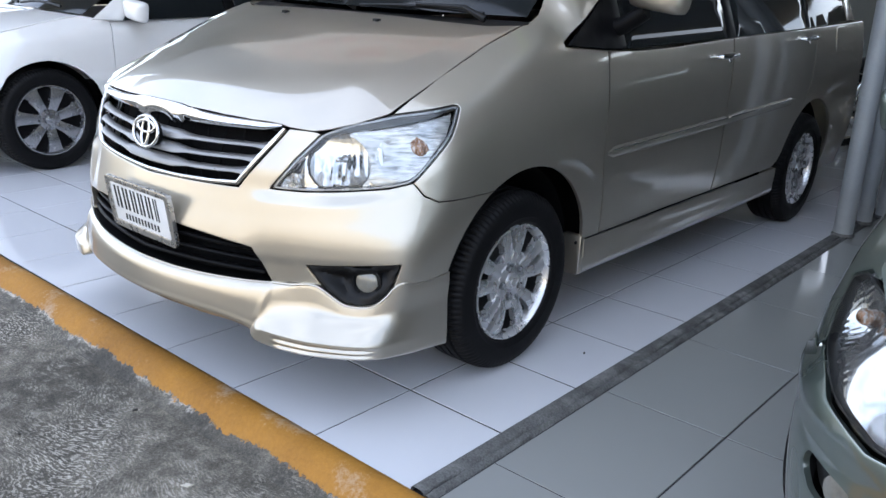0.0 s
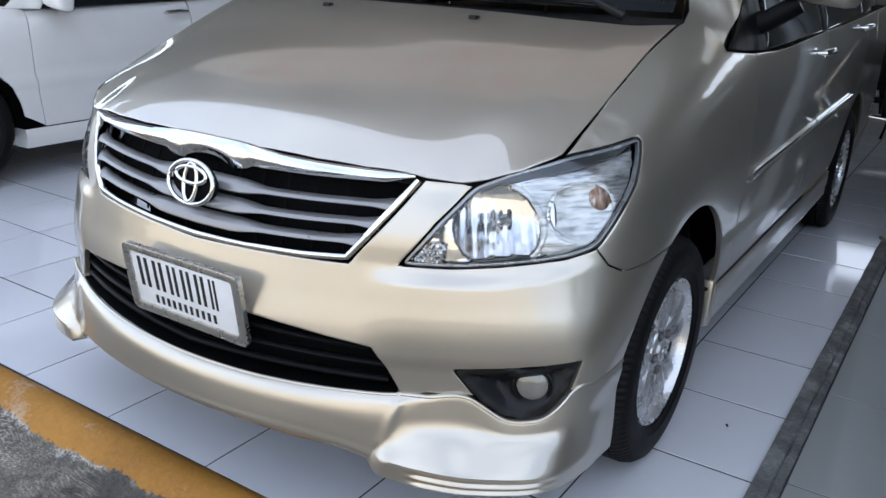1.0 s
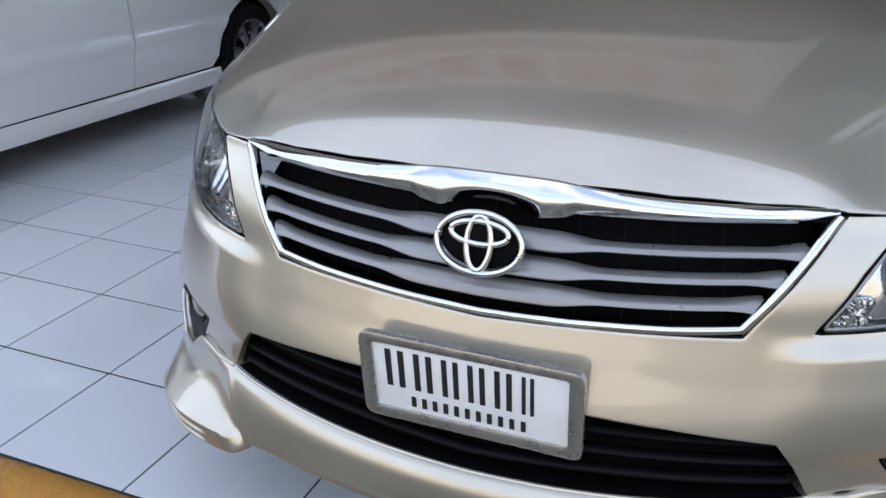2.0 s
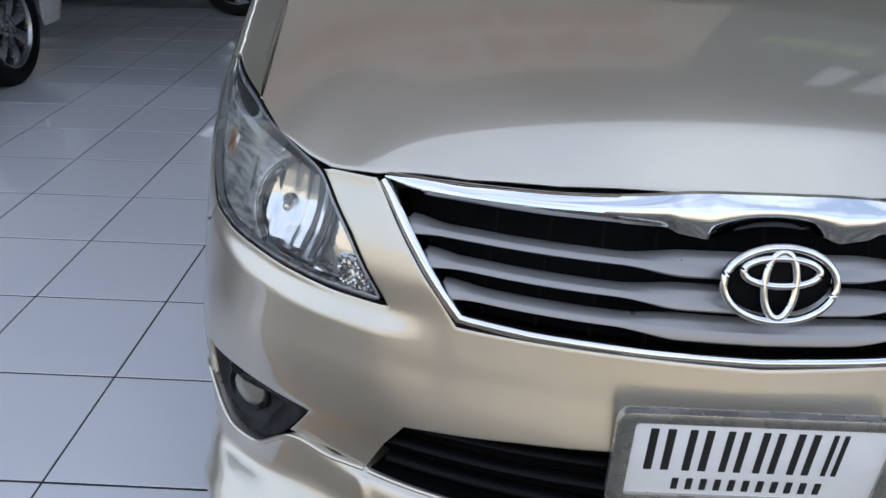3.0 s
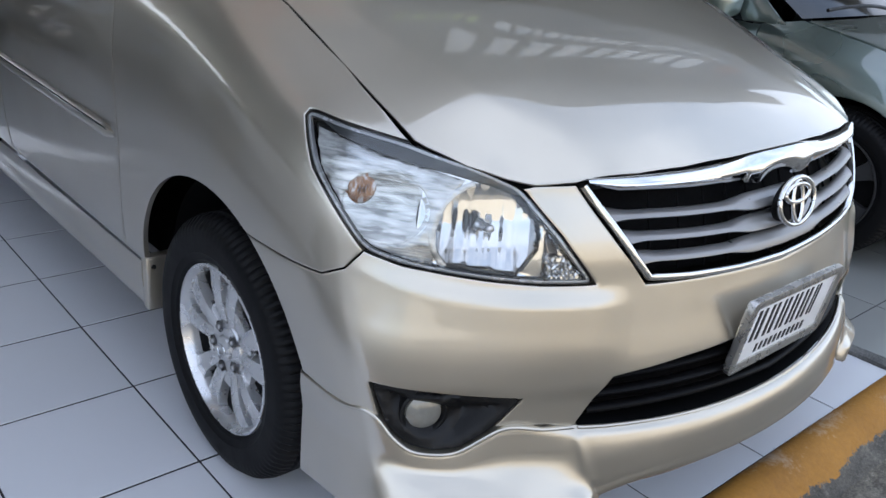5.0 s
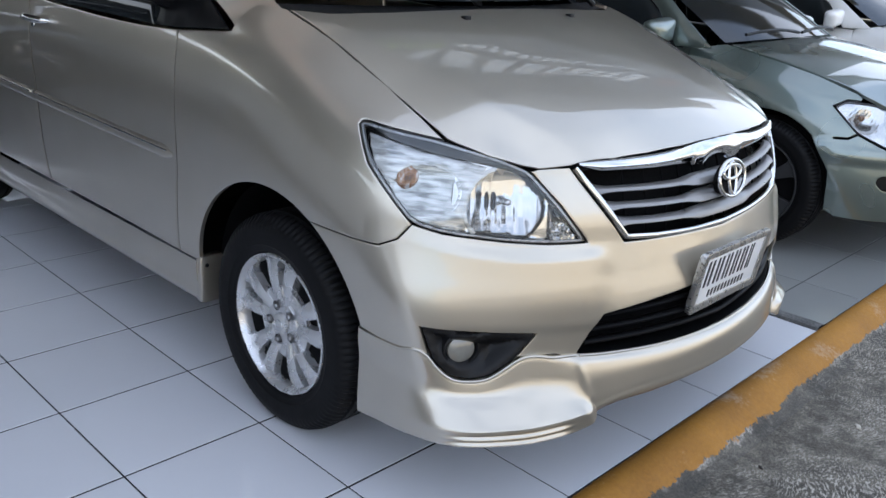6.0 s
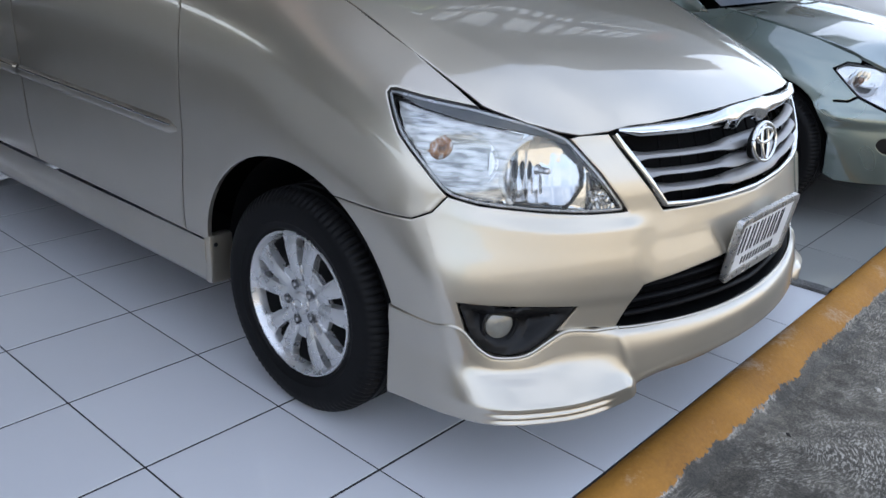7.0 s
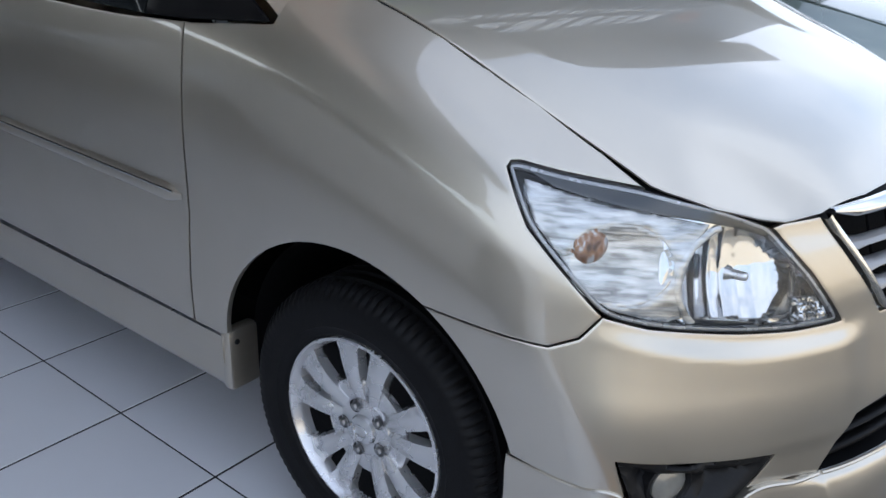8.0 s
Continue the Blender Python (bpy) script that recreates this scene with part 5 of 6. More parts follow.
sedan_drop = spline((-0.8, -0.4, 0.4), (0.075, 0.062, 0.028))


def sedan_hood_at(x, y):
    x, y = np.broadcast_arrays(np.asarray(x, float), np.asarray(y, float))
    return np.stack([x, y, sedan_hood(y) - sedan_drop(y) * (np.abs(x) / 0.72) ** 2.2 - 0.035 * ease(0.36, 0.62, np.abs(x)) * ease(-0.32, -0.55, y)], -1)


def make_sedan(label, paint, m, five, group=""):
    b = sedan
    car = thing("sedan", label, "car", group)
    q = b.quarter
    eye = rounded([(0.50, 0.575), (0.62, 0.560), (0.77, 0.585), (0.90, 0.640), (1.02, 0.750), (0.96, 0.780), (0.82, 0.770), (0.66, 0.738), (0.55, 0.690)], 0.02, 4)
    side = [(0.700, 0.30), (0.702, 0.05), (0.705, -0.18), (0.700, -0.40)]
    hood_z = lambda x, y: float(sedan_hood_at(x, y)[2])
    r = 0.385
    front_arch = arch(b, 0.0, 0.31, r, 180, 8, 26, 0.85)
    door = [(q + 0.50, 0.30), (q + 0.455, 0.60), (q + 0.46, 0.80), (q + 0.48, 0.93)]
    top = [(b.s(x, y), hood_z(x, y) - 0.004) for x, y in side]
    fender = door + [(q + 0.31, 0.965)] + top + [(0.90, 0.782), (0.965, 0.784), (1.028, 0.752), (0.960, 0.690), (0.905, 0.640), (0.94, 0.617), (1.0, 0.613)] + [p for p in front_arch if p[1] > 0.33]
    both("front_fender", car, paint, b.at, fender, step=0.035)
    nose_half = [(0.30, 0.640), (0.50, 0.640), (0.49, 0.575), (0.62, 0.553), (0.77, 0.577), (0.90, 0.634), (0.938, 0.611), (1.0, 0.607)]
    nose_half += [p for p in front_arch if p[1] <= 0.60 and p[0] < q][::-1][:0] + [(b.s(0.85, -0.245), 0.607), (b.s(0.85, -0.355), 0.45), (b.s(0.85, -0.375), 0.26), (0.93, 0.235), (0.6, 0.225), (0.3, 0.22)]
    nose_line = [(0.0, 0.640)] + nose_half + [(0.0, 0.22)] + [(-s, z) for s, z in nose_half][::-1]
    mouth = rounded([(-0.36, 0.30), (0.36, 0.30), (0.42, 0.40), (0.30, 0.45), (-0.30, 0.45), (-0.42, 0.40)], 0.02, 3)
    pit = rounded([(0.60, 0.375), (0.76, 0.385), (0.80, 0.425), (0.78, 0.460), (0.64, 0.455), (0.58, 0.42)], 0.02, 3)
    part("front_bumper", mesh_of("front_bumper", *sheet(b.at, inset(stepped(nose_line, 0.02), 0.003), [mouth, pit, mirrored(pit)], step=0.035)), paint, car)
    grin = rounded([(-0.46, 0.645), (0.46, 0.645), (0.50, 0.72), (0.30, 0.745), (-0.30, 0.745), (-0.50, 0.72)], 0.02, 3)
    back = lambda s, z: b.plain(s, z) - b.normal(s, z) * 0.05
    # shade behind grille and intake, both as near-black sheets
    part("grille_back", mesh_of("grille_back", *sheet(back, grin, step=0.05, depth=0)), DEEP, car)
    part("intake_back", mesh_of("intake_back", *sheet(back, [(-0.46, 0.27), (0.46, 0.27), (0.46, 0.48), (-0.46, 0.48)], step=0.05, depth=0)), DEEP, car)
    for z in (0.665, 0.70):
        pts = [tuple(b.plain(s, z) - b.normal(s, z) * 0.01) for s in np.linspace(-0.45, 0.45, 25)]
        part("grille_slat", mesh_of("grille_slat", *tube(pts, 0.009, 8)), CHROME, car)
    fr = [(0.0, -0.715), (0.25, -0.70), (0.42, -0.655), (0.55, -0.585), (0.66, -0.49), (0.70, -0.40)]
    rr = [(0.705, -0.18), (0.702, 0.05), (0.700, 0.30), (0.62, 0.27), (0.40, 0.23), (0.0, 0.21)]
    line = fr + rr + [(-x, y) for x, y in rr[:-1]][::-1] + [(-x, y) for x, y in fr[1:]][::-1]
    part("bonnet", mesh_of("bonnet", *sheet(sedan_hood_at, inset(stepped(line, 0.02), 0.003), step=0.04)), paint, car)
    for sgn in (1, -1):
        fix = (lambda o: o) if sgn > 0 else mirrored
        def inner(s, z):
            s, z = np.broadcast_arrays(np.asarray(s, float), np.asarray(z, float))
            a = np.abs(s)
            return b.plain(s, z) - b.normal(s, z) * (0.014 + 0.050 * np.exp(-((a - 0.66) / 0.065) ** 2 - ((z - 0.648) / 0.060) ** 2) + 0.034 * np.exp(-((a - 0.87) / 0.06) ** 2 - ((z - 0.705) / 0.045) ** 2) + 0.0008 * np.sin((a + 0.3 * z) * 420) * ease(0.76, 0.80, a))[..., None]

        head = part("headlamp", mesh_of("headlamp_inner", *sheet(inner, fix(inset(stepped(eye, 0.012), 0.003)), step=0.009, depth=0)), MIRRORED, car, "clear almond-shaped headlamp")
        ln = part("lens", mesh_of("lens", *sheet(b.plain, fix(eye), step=0.03, depth=0, lift=0.002)), LENS, head)
        ln.visible_shadow = False
        part("lamp_seal", mesh_of("lamp_seal", *sheet(b.plain, fix(eye), [fix(inset(stepped(eye, 0.012), 0.004))], step=0.03, depth=0.02)), SEAM, head)
        p, n = Vector(b.plain(sgn * 0.89, 0.718)), Vector(b.normal(sgn * 0.89, 0.718))
        ball = lathe([(-0.018 * math.cos(a), 0.018 * math.sin(a)) for a in np.linspace(0, math.pi, 11)], 16)
        part("indicator_bulb", mesh_of("indicator_bulb", *moved(ball, Matrix.Translation(p - n * 0.03))), AMBER, head)
        p, n = Vector(b.plain(sgn * 0.69, 0.42)), Vector(b.normal(sgn * 0.69, 0.42))
        part("fog_pit", mesh_of("fog_pit", *sheet(lambda s, z: b.plain(s, z) - b.normal(s, z) * 0.03, fix(pit), step=0.03, depth=0.0)), BLACK, car)
        place = Matrix.Translation(p - n * 0.025) @ (n + Vector((0, -0.4, 0))).normalized().to_track_quat("X", "Z").to_matrix().to_4x4()
        part("fog_lamp", mesh_of("fog_lamp", *moved(lathe(((-0.004, 0.038), (0.006, 0.034), (0.012, 0.015), (0.013, 0.0)), 28), place)), FOG_GLASS, car, "small round fog lamp")
        # doors and quarters
        belt_z = lambda y: 0.925 + 0.03 * (y - 0.48)
        d1 = [(q + 0.50, 0.295), (q + 1.56, 0.30), (q + 1.58, 0.60), (q + 1.57, belt_z(1.57)), (q + 0.48, belt_z(0.48)), (q + 0.46, 0.80), (q + 0.455, 0.60)]
        bk = [p for p in arch(b, 2.74, 0.31, r, 172, 118, 12, 0.85)]
        d2 = [(q + 1.565, 0.30), (q + 2.29, 0.30)] + bk + [(q + 2.56, 0.76), (q + 2.58, belt_z(2.58)), (q + 1.575, belt_z(1.575)), (q + 1.585, 0.60)]
        t0 = q + b.base
        d3 = [(q + 2.565, 0.76)] + arch(b, 2.74, 0.31, r, 118, 0, 18, 0.85) + [(q + 3.14, 0.25), (t0 + 0.9, 0.25), (t0 + 1.333, 0.30), (t0 + 1.333, 0.93), (t0 + 0.7, 0.97), (q + 2.585, belt_z(2.58))]
        made = []
        for nm, o in (("front_door", d1), ("rear_door", d2), ("rear_quarter", d3)):
            o = o if sgn > 0 else mirrored(o)
            made.append(part(nm, mesh_of(nm, *sheet(b.at, inset(stepped(o, 0.02), 0.0025), step=0.06)), paint, car))
        for dd, y, z in ((made[0], 1.46, 0.885), (made[1], 2.40, 0.91)):
            p, n = Vector(b.plain(sgn * (q + y), z)), Vector(b.normal(sgn * (q + y), z))
            pts = [p + n * o + Vector((0, d, 0)) for d, o in ((-0.09, -0.002), (-0.08, 0.022), (0.0, 0.034), (0.075, 0.024), (0.09, 0.0))]
            part("door_handle", mesh_of("door_handle", *tube(pts, [0.007, 0.012, 0.014, 0.012, 0.008], 10)), CHROME if five else paint, dd)
        sill = lambda y, t: (sgn * (0.822 + 0.012 * math.sin(t * math.pi)), y, 0.292 - 0.105 * t)
        v, f = grid(sill, np.linspace(0.375, 2.37, 20), np.linspace(0, 1, 7), sgn < 0)
        n2 = len(v)
        v += [(p[0] * 0.85, p[1], p[2]) for p in v[:7]]
        f += [(i, i + 1, n2 + i + 1, n2 + i) for i in range(6)]
        part("sill", mesh_of("sill", v, f), paint, car)
        wheel_housing(car, sgn * 0.745, 0.0, 0.31, r - 0.002, sgn)
        wheel_housing(car, sgn * 0.775, 2.74, 0.31, r - 0.002, sgn)
        if five:
            spokes = [(radians(18) + 2 * math.pi * k / 7, 0.031, 0.050) for k in range(7)]
        else:
            spokes = [(radians(90) + 2 * math.pi * k / 6, 0.018, 0.045) for k in range(6)]
        for y in (0.0, 2.74):
            wheel(car, sgn * 0.735, y, 0.322, 0.325, 0.222, sgn, spokes, "plain", GREY_RIM if five else DARK_RIM)

        def cabin(y, z):
            y, z = np.broadcast_arrays(np.asarray(y, float), np.asarray(z, float))
            t = (z - 0.93) / 0.45
            return np.stack([sgn * (0.825 - 0.20 * t - 0.04 * t * t), y, z], -1)

        def pane(nm, o, mat):
            if sgn > 0:
                v, f = sheet(cabin, o, step=0.1, depth=0.012)[:2]
            else:
                v, f = sheet(lambda u, z: cabin(-u, z), mirrored(o), step=0.1, depth=0.012)[:2]
            part(nm, mesh_of(nm, v, f), mat, car)

        pane("front_window", [(0.55, 0.935), (1.38, 0.955), (1.38, 1.345), (1.10, 1.34), (0.72, 1.10)], GLASS)
        pane("centre_pillar", [(1.385, 0.955), (1.465, 0.957), (1.465, 1.35), (1.385, 1.35)], GLOSS_BLACK)
        pane("rear_window", [(1.47, 0.957), (2.50, 0.99), (2.42, 1.16), (2.15, 1.33), (1.47, 1.35)], GLASS)
        pane("roof_rail", [(0.34, 0.945), (0.545, 0.935), (0.72, 1.107), (1.10, 1.347), (1.40, 1.357), (2.16, 1.338), (2.43, 1.165), (2.51, 0.99), (2.70, 0.985), (2.30, 1.40), (1.05, 1.41)], paint)
        p = Vector((sgn * 0.90, 0.62, 1.00))
        mm = Matrix.Translation(p) @ Matrix.Diagonal((1.2, 1.0, 0.72, 1))
        shell, faces = mirror_shell(p, sgn, 0.105, 0.07, 0.066)
        mirror = part("side_mirror", mesh_of("side_mirror_shell", shell, faces, sharp=70), paint, car)
        part("mirror_glass", mesh_of("mirror_glass", *moved(lathe(((0.018, 0.085), (0.02, 0.0)), 22, "y"), mm)), CHROME, mirror)
        part("mirror_arm", mesh_of("mirror_arm", *tube([p + Vector((-sgn * 0.13, 0, -0.04)), p + Vector((-sgn * 0.06, 0, -0.03))], 0.026, 10)), BLACK, mirror)
    glass = lambda u, t: (u * (0.70 - 0.12 * t), 0.24 + 0.10 * u * u + (0.82) * t, 0.985 - 0.02 * u * u + 0.41 * t + 0.03 * math.sin(t * math.pi))
    part("windscreen", mesh_of("windscreen", *grid(glass, np.linspace(-0.98, 0.98, 20), np.linspace(0, 1, 12))), GLASS, car, "tinted windscreen")
    for x0, x1 in ((-0.60, -0.02), (0.02, 0.55)):
        pts = [(x0 + (x1 - x0) * t, 0.235 + 0.10 * (x0 + (x1 - x0) * t) ** 2, 1.010 + 0.02 * math.sin(t * 3.1)) for t in np.linspace(0, 1, 8)]
        part("wiper", mesh_of("wiper", *tube(pts, 0.009, 6)), BLACK, car)
    rf = lambda x, y: (x, y, 1.435 - 0.05 * (abs(x) / 0.6) ** 3 - 0.05 * float(ease(1.35, 1.0, y)) - 0.05 * float(ease(1.9, 2.35, y)))
    part("roof", mesh_of("roof", *grid(rf, np.linspace(-0.605, 0.605, 14), np.linspace(1.0, 2.35, 14))), paint, car)
    rg = lambda u, t: (u * (0.60 + 0.10 * t), 2.33 + 0.52 * t - 0.06 * u * u, 1.385 - 0.40 * t)
    part("rear_glass", mesh_of("rear_glass", *grid(rg, np.linspace(-1, 1, 12), np.linspace(0, 1, 6))), GLASS, car)
    bt = lambda u, t: (u * 0.74, 2.83 + 0.55 * t - 0.1 * u * u, 1.0 - 0.05 * t - 0.03 * u * u)
    part("boot_lid", mesh_of("boot_lid", *grid(bt, np.linspace(-1, 1, 12), np.linspace(0, 1, 6))), paint, car)
    part("floor_pan", mesh_of("floor_pan", *box(-0.68, -0.55, 0.22, 0.68, 3.2, 0.36, 0.03)), DEEP, car)
    part("engine_block", mesh_of("engine_block", *box(-0.46, -0.50, 0.36, 0.46, 0.2, 0.62, 0.03)), DEEP, car)
    car.matrix_world = m
    return car


white_car = make_sedan("white sedan with seven-spoke alloy wheels, parked beside the people carrier", WHITE_PAINT, pose(-3.80, 0.16, 0), True, "parked sedans")
green_car = make_sedan("grey-green metallic sedan with almond headlamps, parked on grey tiles", GREEN_SILVER, pose(2.78, -0.08, 0), False, "parked sedans")
copy_thing(white_car, pose(5.75, 0.15, 0))
dark_car = make_sedan("dark sedan parked crosswise at the back of the showroom", DARK_PAINT, pose(-2.28, 5.95, 0, 0, 0, 90), True, "parked sedans")

# ---- setting ----
tagged(new("ground", mesh_of("ground", [(-400, -400, -0.065), (400, -400, -0.065), (400, 400, -0.065), (-400, 400, -0.065)], [(0, 1, 2, 3)], False)), "old grey stained concrete apron", "ground", kind="structure").data.materials.append(APRON)

KERB_PROFILE = ((-0.794, -0.070), (-0.794, -0.004), (-0.798, 0.002), (-0.815, 0.008), (-0.835, 0.009), (-0.856, 0.005), (-0.876, -0.004), (-0.896, -0.017), (-0.914, -0.033), (-0.930, -0.048), (-0.948, -0.059), (-0.972, -0.0655), (-0.990, -0.072))


def kerb_at(x, k):
    y, z = KERB_PROFILE[k]
    rough = noise.noise(Vector((x * 7, k * 3.1, 0))) * 0.006 + noise.noise(Vector((x * 31, k * 7.0, 4))) * 0.003
    if 6 < k < 11:
        rough += sum(noise.noise(Vector((x * q, 2.0 + 0.3 * k, 9 + q))) * h for q, h in ((3.1, 0.005), (9.7, 0.003), (27.0, 0.0012)))
    return (x, y - (0.0 if k < 3 else 0.004) - rough * (1.2 if k > 6 else 0.3), z + (rough * 0.5 if 2 < k < 11 else 0))


kerb = new("kerb", mesh_of("kerb", *grid(kerb_at, np.linspace(-6, 8, 2000), range(len(KERB_PROFILE)), False), sharp=60))
kerb.data.materials.append(KERB)
tagged(kerb, "yellow painted concrete kerb, worn and chipped", "kerb", kind="structure")

sub = new("floor", mesh_of("floor", *box(-12, -0.80, -0.065, 12, 10.0, -0.0022), smooth=False))
sub.data.materials.append(GROUT)
tagged(sub, "showroom floor of glossy tiles with dark joints", "floor", kind="structure")


def rail_at(y, k):
    xs = (1.139, 1.140, 1.148, 1.172, 1.183, 1.187, 1.191, 1.200, 1.208, 1.213)
    zs = (-0.003, 0.012, 0.016, 0.017, 0.013, 0.005, 0.009, 0.010, 0.006, -0.003)
    j = noise.noise(Vector((y * 6, k * 2.0, 1))) * 0.004 + noise.noise(Vector((y * 40, k * 2.0, 3))) * 0.002
    return (xs[k] + j, y, zs[k] + (j * (1.0 if k < 5 else 1.8) if 0 < k < 9 else 0))


rail = new("floor_rail", mesh_of("floor_rail", *grid(rail_at, np.linspace(-0.80, 9.9, 900), range(10), True), sharp=50))
rail.data.materials.append(RAIL)
tagged(rail, "dark weathered strip between white and grey tiles", "floor strip", kind="structure")


def slab(name, label, category, mat, *b):
    ob = new(name, mesh_of(name, *box(*b, 0.004), smooth=False))
    ob.data.materials.append(mat)
    return tagged(ob, label, category, kind="structure")


slab("ceiling", "dull showroom ceiling", "ceiling", CEILING, -12, 1.62, 2.95, 12, 10.9, 3.10)
slab("wall_back", "plain back wall of the showroom", "wall", WALL, -12, 10.0, -0.06, 12, 10.2, 2.20)
# added out of view, white to lift the reflections in the left doors
slab("wall_left", "unseen side wall, added to set the brightness of the doors", "wall", SIGN_WHITE, -12.2, 5.5, -0.06, -12, 10.2, 2.0)
# dull wall added out of view to keep sky off the right side
slab("wall_right", "unseen side wall, added to set the brightness of the doors", "wall", WALL, 7.3, 1.64, -0.06, 7.5, 10.2, 2.94)

slab("canopy", "plain grey canopy above the sign board", "canopy", CEILING, -12, 0.70, 5.72, 12, 1.62, 5.84)
# added behind the viewpoint: dark horizon for the chrome, warm bounce for the bumper
slab("wall_opposite", "unseen sand-coloured wall, added for warm reflections on the nose", "wall", SAND, -30, -16.2, -0.06, 30, -16.0, 3.6)

# the sign boards over the front
sign = thing("sign_board", "long sign board with cream and grey sheets over the showroom front", "sign")
part("cream_sheet", mesh_of("cream_sheet", *box(-4.2, 1.48, 2.88, 0.82, 1.60, 4.35, 0.01)), CREAM, sign, "cream sheet with faded red lettering bars")
part("grey_sheet", mesh_of("grey_sheet", *box(0.83, 1.48, 2.88, 9.5, 1.60, 5.72, 0.01)), GREY_SIGN, sign, "grey sheet with white lettering bars")
part("upper_sheet", mesh_of("upper_sheet", *box(-9.5, 1.50, 4.36, 0.82, 1.60, 5.72, 0.01)), GREY_SIGN, sign)
part("left_sheet", mesh_of("left_sheet", *box(-9.5, 1.50, 2.88, -4.21, 1.60, 4.35, 0.01)), GREY_SIGN, sign)
rng = random.Random(4)
ROWS = ((-3.8, 0.5, 3.55, 4.05, RED, 0.42), (-3.4, 0.2, 3.05, 3.32, RED, 0.2), (1.75, 5.9, 3.85, 4.50, SIGN_WHITE, 0.40), (1.15, 1.95, 3.40, 3.66, SIGN_GREEN, 0.15),
        (2.1, 3.9, 3.42, 3.66, SIGN_WHITE, 0.15), (4.1, 6.2, 3.45, 3.60, SIGN_WHITE, 0.10), (6.4, 6.9, 3.55, 4.20, RED, 0.16))
for x0, x1, z0, z1, mat, w in ROWS:
    x = x0
    while x < x1:
        ww = w * rng.uniform(0.55, 1.0)
        part("letter_bar", mesh_of("letter_bar", *box(x, 1.470, z0 + rng.uniform(0, 0.06), x + ww, 1.482, z1, 0.004)), mat, sign)
        x += ww + w * 0.45

# pipe posts
first = None
for x, y, h, r in ((1.185, 2.66, 2.95, 0.052), (1.19, 3.02, 2.95, 0.045), (1.24, 3.26, 2.95, 0.05)):
    v, f = lathe(((0.0, r), (h, r), (h, 0.0)), 28, "z")
    post = thing("pipe_post", "grey painted steel pipe post on the floor strip", "post", "pipe posts", pose(x, y, 0.010))
    part("pipe", mesh_of("pipe", v, f), PIPE, post)
    part("base_ring", mesh_of("base_ring", *lathe(((0.0, r + 0.008), (0.008, r + 0.007), (0.012, r + 0.003), (0.016, r + 0.001)), 28, "z")), RAIL, post)

# a motorcycle behind the posts
def motorcycle(m):
    bike = thing("motorcycle", "black motorcycle with chrome parts, parked behind the pipe posts", "motorcycle")
    for x in (-0.62, 0.62):
        prof = [(-0.03, 0.225), (-0.045, 0.25), (-0.035, 0.28), (0.0, 0.292), (0.035, 0.28), (0.045, 0.25), (0.03, 0.225)]
        tyre = part("wheel", mesh_of("bike_tyre", *moved(lathe(prof, 48, "y"), Matrix.Translation((x, 0, 0.292)))), RUBBER, bike)
        part("rim", mesh_of("bike_rim", *moved(lathe(((-0.03, 0.228), (-0.026, 0.212), (0.026, 0.212), (0.03, 0.228)), 48, "y"), Matrix.Translation((x, 0, 0.292)))), CHROME, tyre)
        part("hub", mesh_of("bike_hub", *moved(lathe(((-0.06, 0.0), (-0.06, 0.05), (0.06, 0.05), (0.06, 0.0)), 20, "y"), Matrix.Translation((x, 0, 0.292)))), ALLOY, tyre)
        for k in range(12):
            a = 2 * math.pi * k / 12
            part("spoke", mesh_of("bike_spoke", *tube([(x + 0.04 * math.cos(a), 0.02, 0.292 + 0.04 * math.sin(a)), (x + 0.215 * math.cos(a + 0.25), 0, 0.292 + 0.215 * math.sin(a + 0.25))], 0.003, 5)), CHROME, tyre)
        guard = [(x + 0.315 * math.cos(a), 0.0, 0.292 + 0.315 * math.sin(a)) for a in np.linspace(0.4, 2.9, 14)]
        part("mudguard", mesh_of("mudguard", *tube(guard, 0.035, 8)), GLOSS_BLACK, bike)
    for y in (-0.07, 0.07):
        part("fork", mesh_of("fork", *tube([(0.62, y, 0.292), (0.46, y, 0.92)], 0.016, 8)), CHROME, bike)
        part("shock_absorber", mesh_of("shock_absorber", *tube([(-0.60, y * 1.5, 0.31), (-0.44, y * 1.4, 0.62)], 0.026, 10)), CHROME, bike)
        part("swing_arm", mesh_of("swing_arm", *tube([(-0.62, y, 0.292), (-0.10, y, 0.34)], 0.016, 8)), BLACK, bike)
    part("engine", mesh_of("bike_engine", *box(-0.12, -0.12, 0.20, 0.22, 0.12, 0.50, 0.05)), BLACK, bike)
    part("frame", mesh_of("bike_frame", *tube([(0.46, 0, 0.88), (0.26, 0, 0.50), (0.20, 0, 0.24), (-0.12, 0, 0.24), (-0.18, 0, 0.60), (-0.62, 0, 0.68)], 0.022, 8)), BLACK, bike)
    part("side_cover", mesh_of("side_cover", *box(-0.42, -0.13, 0.42, 0.02, 0.13, 0.66, 0.05)), GLOSS_BLACK, bike, "glossy black side cover")
    part("seat", mesh_of("bike_seat", *box(-0.66, -0.13, 0.66, 0.10, 0.13, 0.77, 0.04)), BLACK, bike, "black padded seat")
    part("tank", mesh_of("bike_tank", *box(0.06, -0.14, 0.60, 0.46, 0.14, 0.82, 0.07)), GLOSS_BLACK, bike)
    part("exhaust", mesh_of("exhaust", *tube([(0.20, -0.13, 0.36), (0.16, -0.16, 0.20), (-0.20, -0.17, 0.22), (-0.34, -0.17, 0.26), (-0.80, -0.17, 0.36)], [0.02, 0.02, 0.022, 0.042, 0.045], 12)), CHROME, bike, "chrome exhaust pipe")
